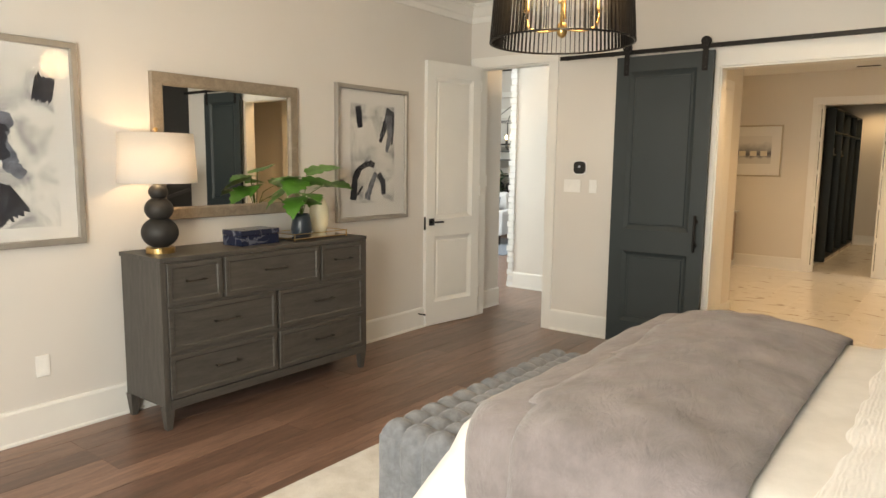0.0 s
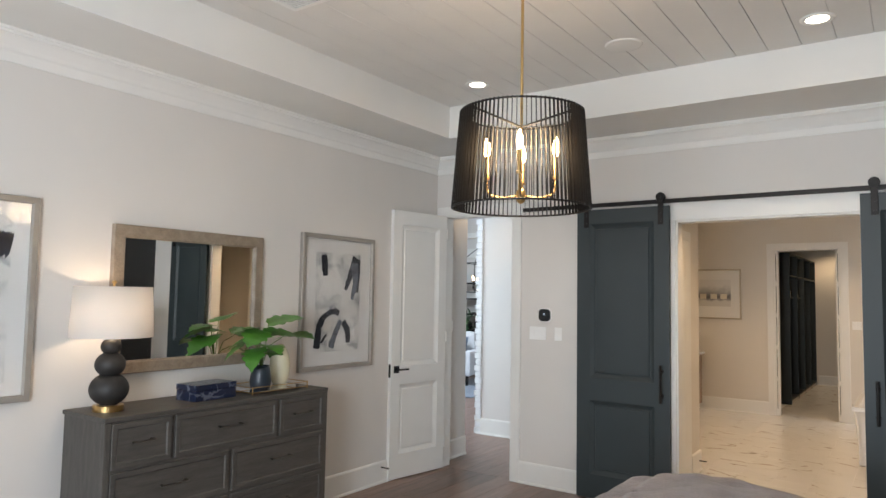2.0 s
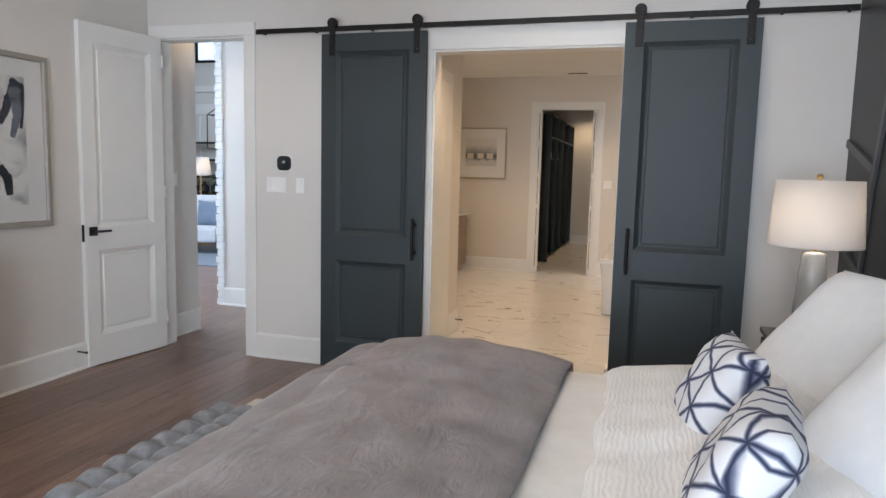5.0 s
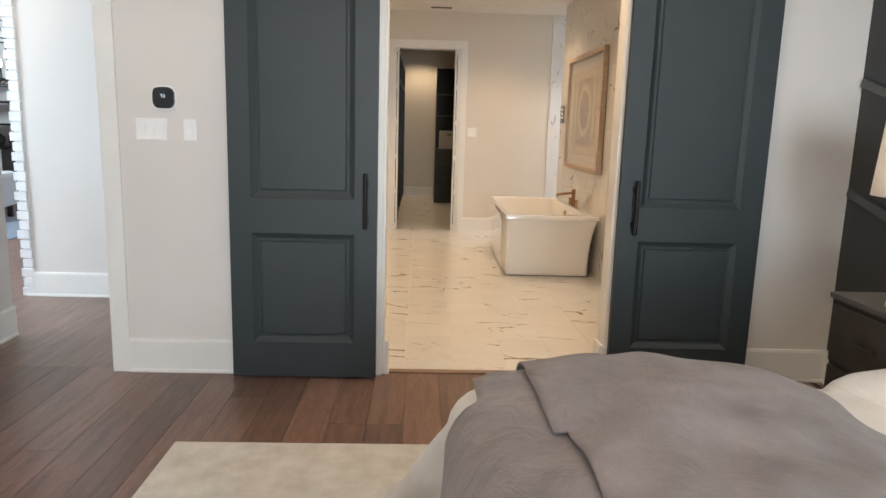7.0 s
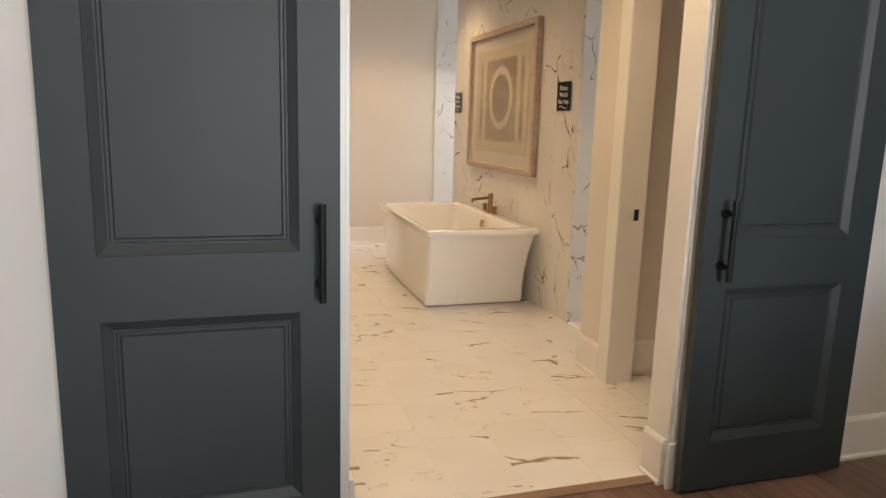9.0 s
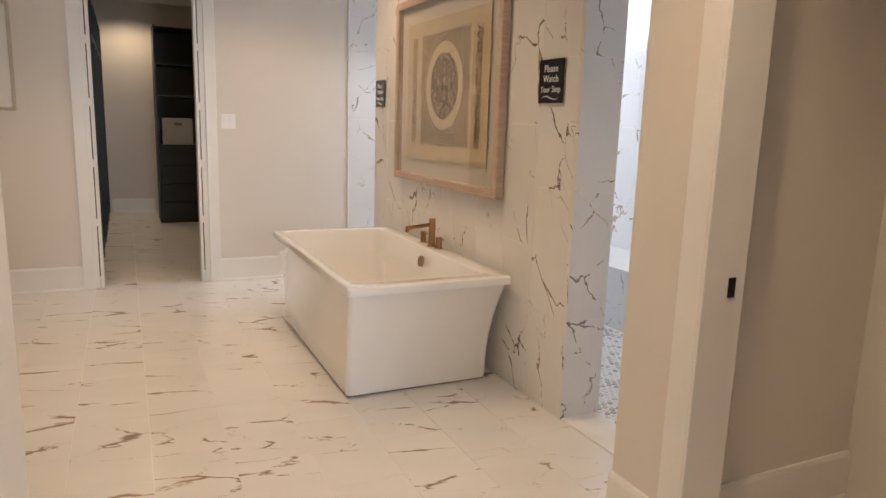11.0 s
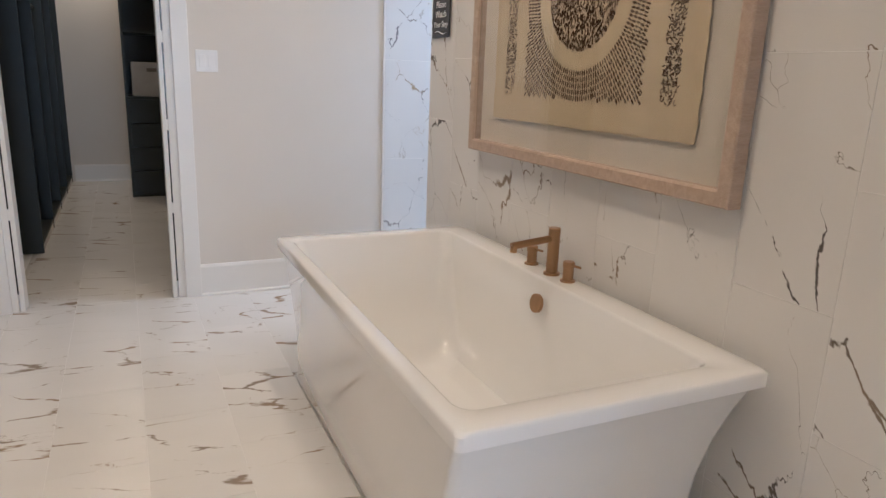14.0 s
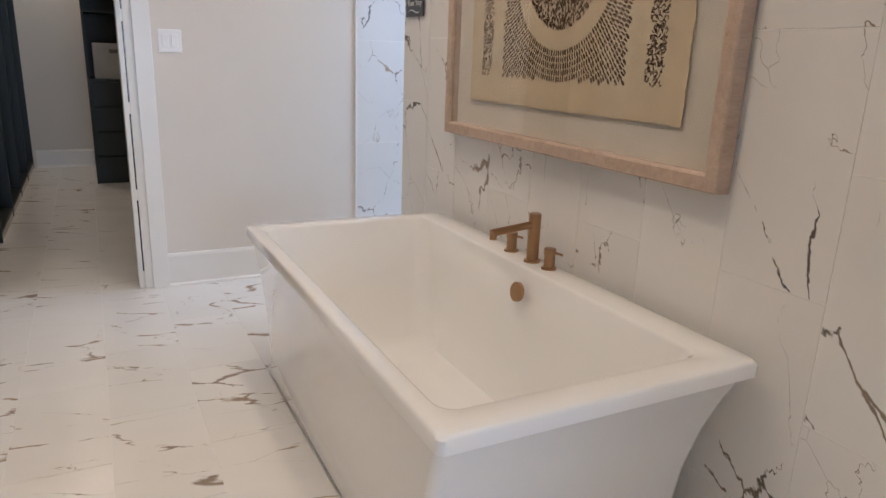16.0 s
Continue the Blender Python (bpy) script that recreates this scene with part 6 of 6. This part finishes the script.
# ---- windows of the bedroom, behind the walk ----
for x0 in (0.85, 2.75):
    wi = thing("window", (x0, YS, 0.6), "white-framed double window in the rear bedroom wall", "window")
    part("window_frame", boxes((0, 1.3, -0.09, -0.03, 0, 0.06), (0, 1.3, -0.09, -0.03, 1.74, 1.8), (0, 0.06, -0.09, -0.03, 0.06, 1.74), (1.24, 1.3, -0.09, -0.03, 0.06, 1.74), (0.06, 1.24, -0.085, -0.035, 0.88, 0.92)), TRIM, wi)
    for z0, z1 in ((0.061, 0.879), (0.921, 1.739)):
        o = part("pane", box(0.061, 1.239, -0.064, -0.058, z0, z1), glass, wi)
        o.visible_shadow = False
    part("window_sill", box(-0.04, 1.34, -0.03, 0.05, -0.03, 0.0, 0.004), TRIM, wi)
structure("ground", box(-60, 60, -80, YS - 0.2, -0.6, -0.5), plain("lawn", (0.06, 0.09, 0.03), 0.9))

# ---- floor planks, tiles, bricks ----
def shared_piece(name, bm, material):
    return finish(bm, name, material)


def piece(name, me, at, parent, turn=0.0):
    o = bpy.data.objects.new(name, me)
    scene.collection.objects.link(o)
    o.parent = parent
    o.location = at
    if turn:
        o.rotation_euler = (0, 0, turn)
    return o


def slab(w, l, t, bev):
    """A flat piece w by l, top at z 0, with eased upper edges."""
    bm = bmesh.new()
    lo = [bm.verts.new((x * w / 2, y * l / 2, -t)) for x, y in ((-1, -1), (1, -1), (1, 1), (-1, 1))]
    mi = [bm.verts.new((x * w / 2, y * l / 2, -bev)) for x, y in ((-1, -1), (1, -1), (1, 1), (-1, 1))]
    up = [bm.verts.new((x * (w / 2 - bev), y * (l / 2 - bev), 0)) for x, y in ((-1, -1), (1, -1), (1, 1), (-1, 1))]
    for a, b in ((lo, mi), (mi, up)):
        for k in range(4):
            bm.faces.new((a[k], a[(k + 1) % 4], b[(k + 1) % 4], b[k]))
    bm.faces.new(up)
    return bm


floor_ob = bpy.data.objects["floor"]
bath_floor_ob = bpy.data.objects["bath_floor"]
tub_wall_ob = bpy.data.objects["tub_wall"]
shower_wall_ob = bpy.data.objects["shower_wall"]

pr = random.Random(21)
PWD = 0.178
meshes = {}
far = bmesh.new()
col = 0
x = XW + PWD / 2
count = 0
while x < XE:

    y_hi = 0.045
    while y_hi > YS:
        ln = pr.choice((1.2, 1.5, 1.8, 2.1))
        first = y_hi == 0.045
        if first:
            ln = pr.choice((0.4, 0.7, 1.0, 1.3, 1.6))
        y_lo = max(YS, y_hi - ln)
        L_ = round(y_hi - y_lo, 3)
        w = min(PWD, (XE - x + PWD / 2)) - 0.0016
        if L_ > 0.02:
            if y_hi > -5.2:
                key = (round(w, 3), L_)
                if key not in meshes:
                    meshes[key] = shared_piece("plank", slab(w, L_ - 0.001, 0.012, 0.0007), PLANK)
                piece("plank", meshes[key], (x, (y_hi + y_lo) / 2, pr.uniform(-0.0004, 0.0004)), floor_ob)
                count += 1
            else:
                bx(far, x - w / 2, x + w / 2, y_lo + 0.001, y_hi - 0.001, -0.012, 0)
        y_hi = y_lo
    x += PWD
x = -5.95
for k in range(44):
    y = WT - 0.08 - pr.random()
    while y < 7.9:
        ln = pr.choice((1.2, 1.6, 2.0))
        y0, y1_ = max(0.046, y), min(7.9, y + ln)
        if x >= 0.2:
            y1_ = min(y1_, 1.62)
        if y1_ - y0 > 0.02 and x < 1.85:
            bx(far, x, x + PWD - 0.0016, y0, y1_ - 0.0016, -0.012, 0)
        y += ln
    x += PWD
fo = part("far_planks", far, PLANK, None)
fo["kind"] = "structure"

# floor tiles 305 x 600 in running bond
TW, TL = 0.3035, 0.603
tile_me = shared_piece("floor_tile", slab(TW - 0.0015, TL - 0.0015, 0.006, 0.0003), MARBLE_F)
cutme = {}


def floor_tiles(x0, x1, y0, y1, ok):
    kx = math.floor((x0 - 2.735) / TW)
    while 2.735 + kx * TW < x1:
        off = 4.01 if kx % 2 == 0 else 4.01 + TL / 2
        ky = math.floor((y0 - off) / TL)
        while off + ky * TL < y1:
            ax, bx_ = max(x0, 2.735 + kx * TW), min(x1, 2.735 + (kx + 1) * TW)
            ay, by_ = max(y0, off + ky * TL), min(y1, off + (ky + 1) * TL)
            if bx_ - ax > 0.01 and by_ - ay > 0.01 and ok((ax + bx_) / 2, (ay + by_) / 2):
                w, l = round(bx_ - ax, 3), round(by_ - ay, 3)
                if (w, l) not in cutme:
                    cutme[w, l] = shared_piece("floor_tile", slab(w - 0.0015, l - 0.0015, 0.006, 0.0003), MARBLE_F)
                piece("floor_tile", cutme[w, l], ((ax + bx_) / 2, (ay + by_) / 2, 0.0), bath_floor_ob)
            ky += 1
        kx += 1


floor_tiles(2.08, 4.86, 0.078, 1.33, lambda a, b: True)
floor_tiles(0.50, 4.225, 1.33, BY, lambda a, b: True)
floor_tiles(2.10, 3.55, BY, 10.07, lambda a, b: True)


def wall_tiles(parent, xface, ya, yb, nx, material, phase=2.42, zoff=(0.185, 0.485), th=0.008):
    """Upright 305 x 600 tiles on a wall across x; nx: which way it faces."""
    k = math.floor((ya - phase) / 0.3)
    while phase + k * 0.3 < yb:
        a, b = max(ya, phase + k * 0.3), min(yb, phase + (k + 1) * 0.3)
        z = zoff[k % 2] - 0.6
        while z < BH:
            z0, z1 = max(0.0, z), min(BH, z + 0.6)
            if b - a > 0.01 and z1 - z0 > 0.01:
                w, l = round(b - a, 3), round(z1 - z0, 3)
                key = (w, l, material.name)
                if key not in cutme:
                    cutme[key] = shared_piece("wall_tile", slab(w - 0.0026, l - 0.0026, th, 0.0003), material)
                o = piece("wall_tile", cutme[key], (xface, (a + b) / 2, (z0 + z1) / 2), parent)
                o.rotation_euler = (0, -math.pi / 2, 0) if nx < 0 else (0, math.pi / 2, 0)
                o.rotation_euler = Euler((radians(90), 0, radians(-90 if nx < 0 else 90)))
            z += 0.6
        k += 1


def end_tiles(parent, yface, xa, xb, ny, material, zoff=0.485):
    z = zoff - 0.6
    while z < BH:
        z0, z1 = max(0.0, z), min(BH, z + 0.6)
        w, l = round(xb - xa, 3), round(z1 - z0, 3)
        key = (w, l, material.name)
        if key not in cutme:
            cutme[key] = shared_piece("wall_tile", slab(w - 0.0008, l - 0.0016, 0.008, 0.0003), material)
        o = piece("wall_tile", cutme[key], ((xa + xb) / 2, yface, (z0 + z1) / 2), parent)
        o.rotation_euler = Euler((radians(90), 0, radians(0 if ny < 0 else 180)))
        z += 0.6


wall_tiles(tub_wall_ob, 4.217, 2.092, 4.808, -1, MARBLE)
wall_tiles(tub_wall_ob, 4.438, 2.092, 4.808, 1, SHB)
end_tiles(tub_wall_ob, 2.092, 4.217, 4.438, -1, SHB)
end_tiles(tub_wall_ob, 4.808, 4.217, 4.438, 1, SHB)
wall_tiles(shower_wall_ob, 5.917, 1.33, BY, -1, SHB, phase=2.5)
# back wall of the shower
x = 4.2
structure("shower_back_wall", box(4.19, 5.925, BY - 0.015, BY + 0.01, 0, BH), GROUT)
k = 0
while x < 5.92:
    end_x = min(5.925, x + 0.3)
    end_tiles(bpy.data.objects["shower_back_wall"], BY - 0.0165, x, end_x, -1, SHB, zoff=(0.185, 0.485)[k % 2])
    x, k = end_x, k + 1
structure("shower_front_wall", box(4.25, 5.925, 1.3305, 1.338, 0, BH), SHB)

# shower floor mosaic of small stones
bm = bmesh.new()
sr = random.Random(2)
mats = [plain("mosaic_white", (0.72, 0.71, 0.69), 0.35), plain("mosaic_grey", (0.40, 0.40, 0.40), 0.35), plain("mosaic_sand", (0.56, 0.51, 0.44), 0.35)]
step = 0.038
idx = []
for i in range(int(1.55 / step)):
    for j in range(int(3.3 / step)):
        cx_, cy_ = 4.445 + (i + 0.5 * (j % 2)) * step, 1.42 + j * step * 0.87
        if cx_ > 5.38 + max(0, (2.56 - cy_) * 1.06):
            continue
        n_ = 6
        a0 = sr.random()
        vs = [(cx_ + (step * 0.50 * sr.uniform(0.78, 1.0)) * math.cos(a0 + 2 * math.pi * q / n_), cy_ + (step * 0.46 * sr.uniform(0.78, 1.0)) * math.sin(a0 + 2 * math.pi * q / n_)) for q in range(n_)]
        up = [bm.verts.new((p, q, 0.012)) for p, q in vs]
        lo = [bm.verts.new((p, q, 0.006)) for p, q in vs]
        mi_ = sr.choices((0, 1, 2), (6, 2, 2))[0]
        f = bm.faces.new(up)
        f.material_index = mi_
        for q in range(n_):
            f = bm.faces.new((lo[q], lo[(q + 1) % n_], up[(q + 1) % n_], up[q]))
            f.material_index = mi_
me = bpy.data.meshes.new("shower_mosaic")
bm.to_mesh(me)
bm.free()
for m in mats:
    me.materials.append(m)
o = new("shower_mosaic", me)
o["kind"] = "stuff"
structure("shower_floor", box(4.225, 5.925, 1.338, BY - 0.02, -0.004, 0.0085), GROUT)

# whitewashed brick edge in the hall
BRICK = plain("whitewashed_brick", (0.84, 0.85, 0.86), 0.85, vary=0.06, scale=18, grain=1.0, grain_scale=50)
structure("brick_pier", box(-0.560, -0.50, 1.600, 1.76, 0, 4.5), plain("white_mortar", (0.78, 0.79, 0.80), 0.9))
bp = bpy.data.objects["brick_pier"]
b1 = shared_piece("brick", box(-0.045, 0.045, -0.012, 0.012, -0.032, 0.032, 0.004), BRICK)
b2 = shared_piece("brick", box(-0.030, 0.045, -0.012, 0.012, -0.032, 0.032, 0.004), BRICK)
for k in range(58):
    piece("brick", (b1, b2)[k % 2], (-0.533 + pr.uniform(-0.004, 0.004), 1.592 + pr.uniform(-0.003, 0.003), 0.036 + k * 0.0745), bp)
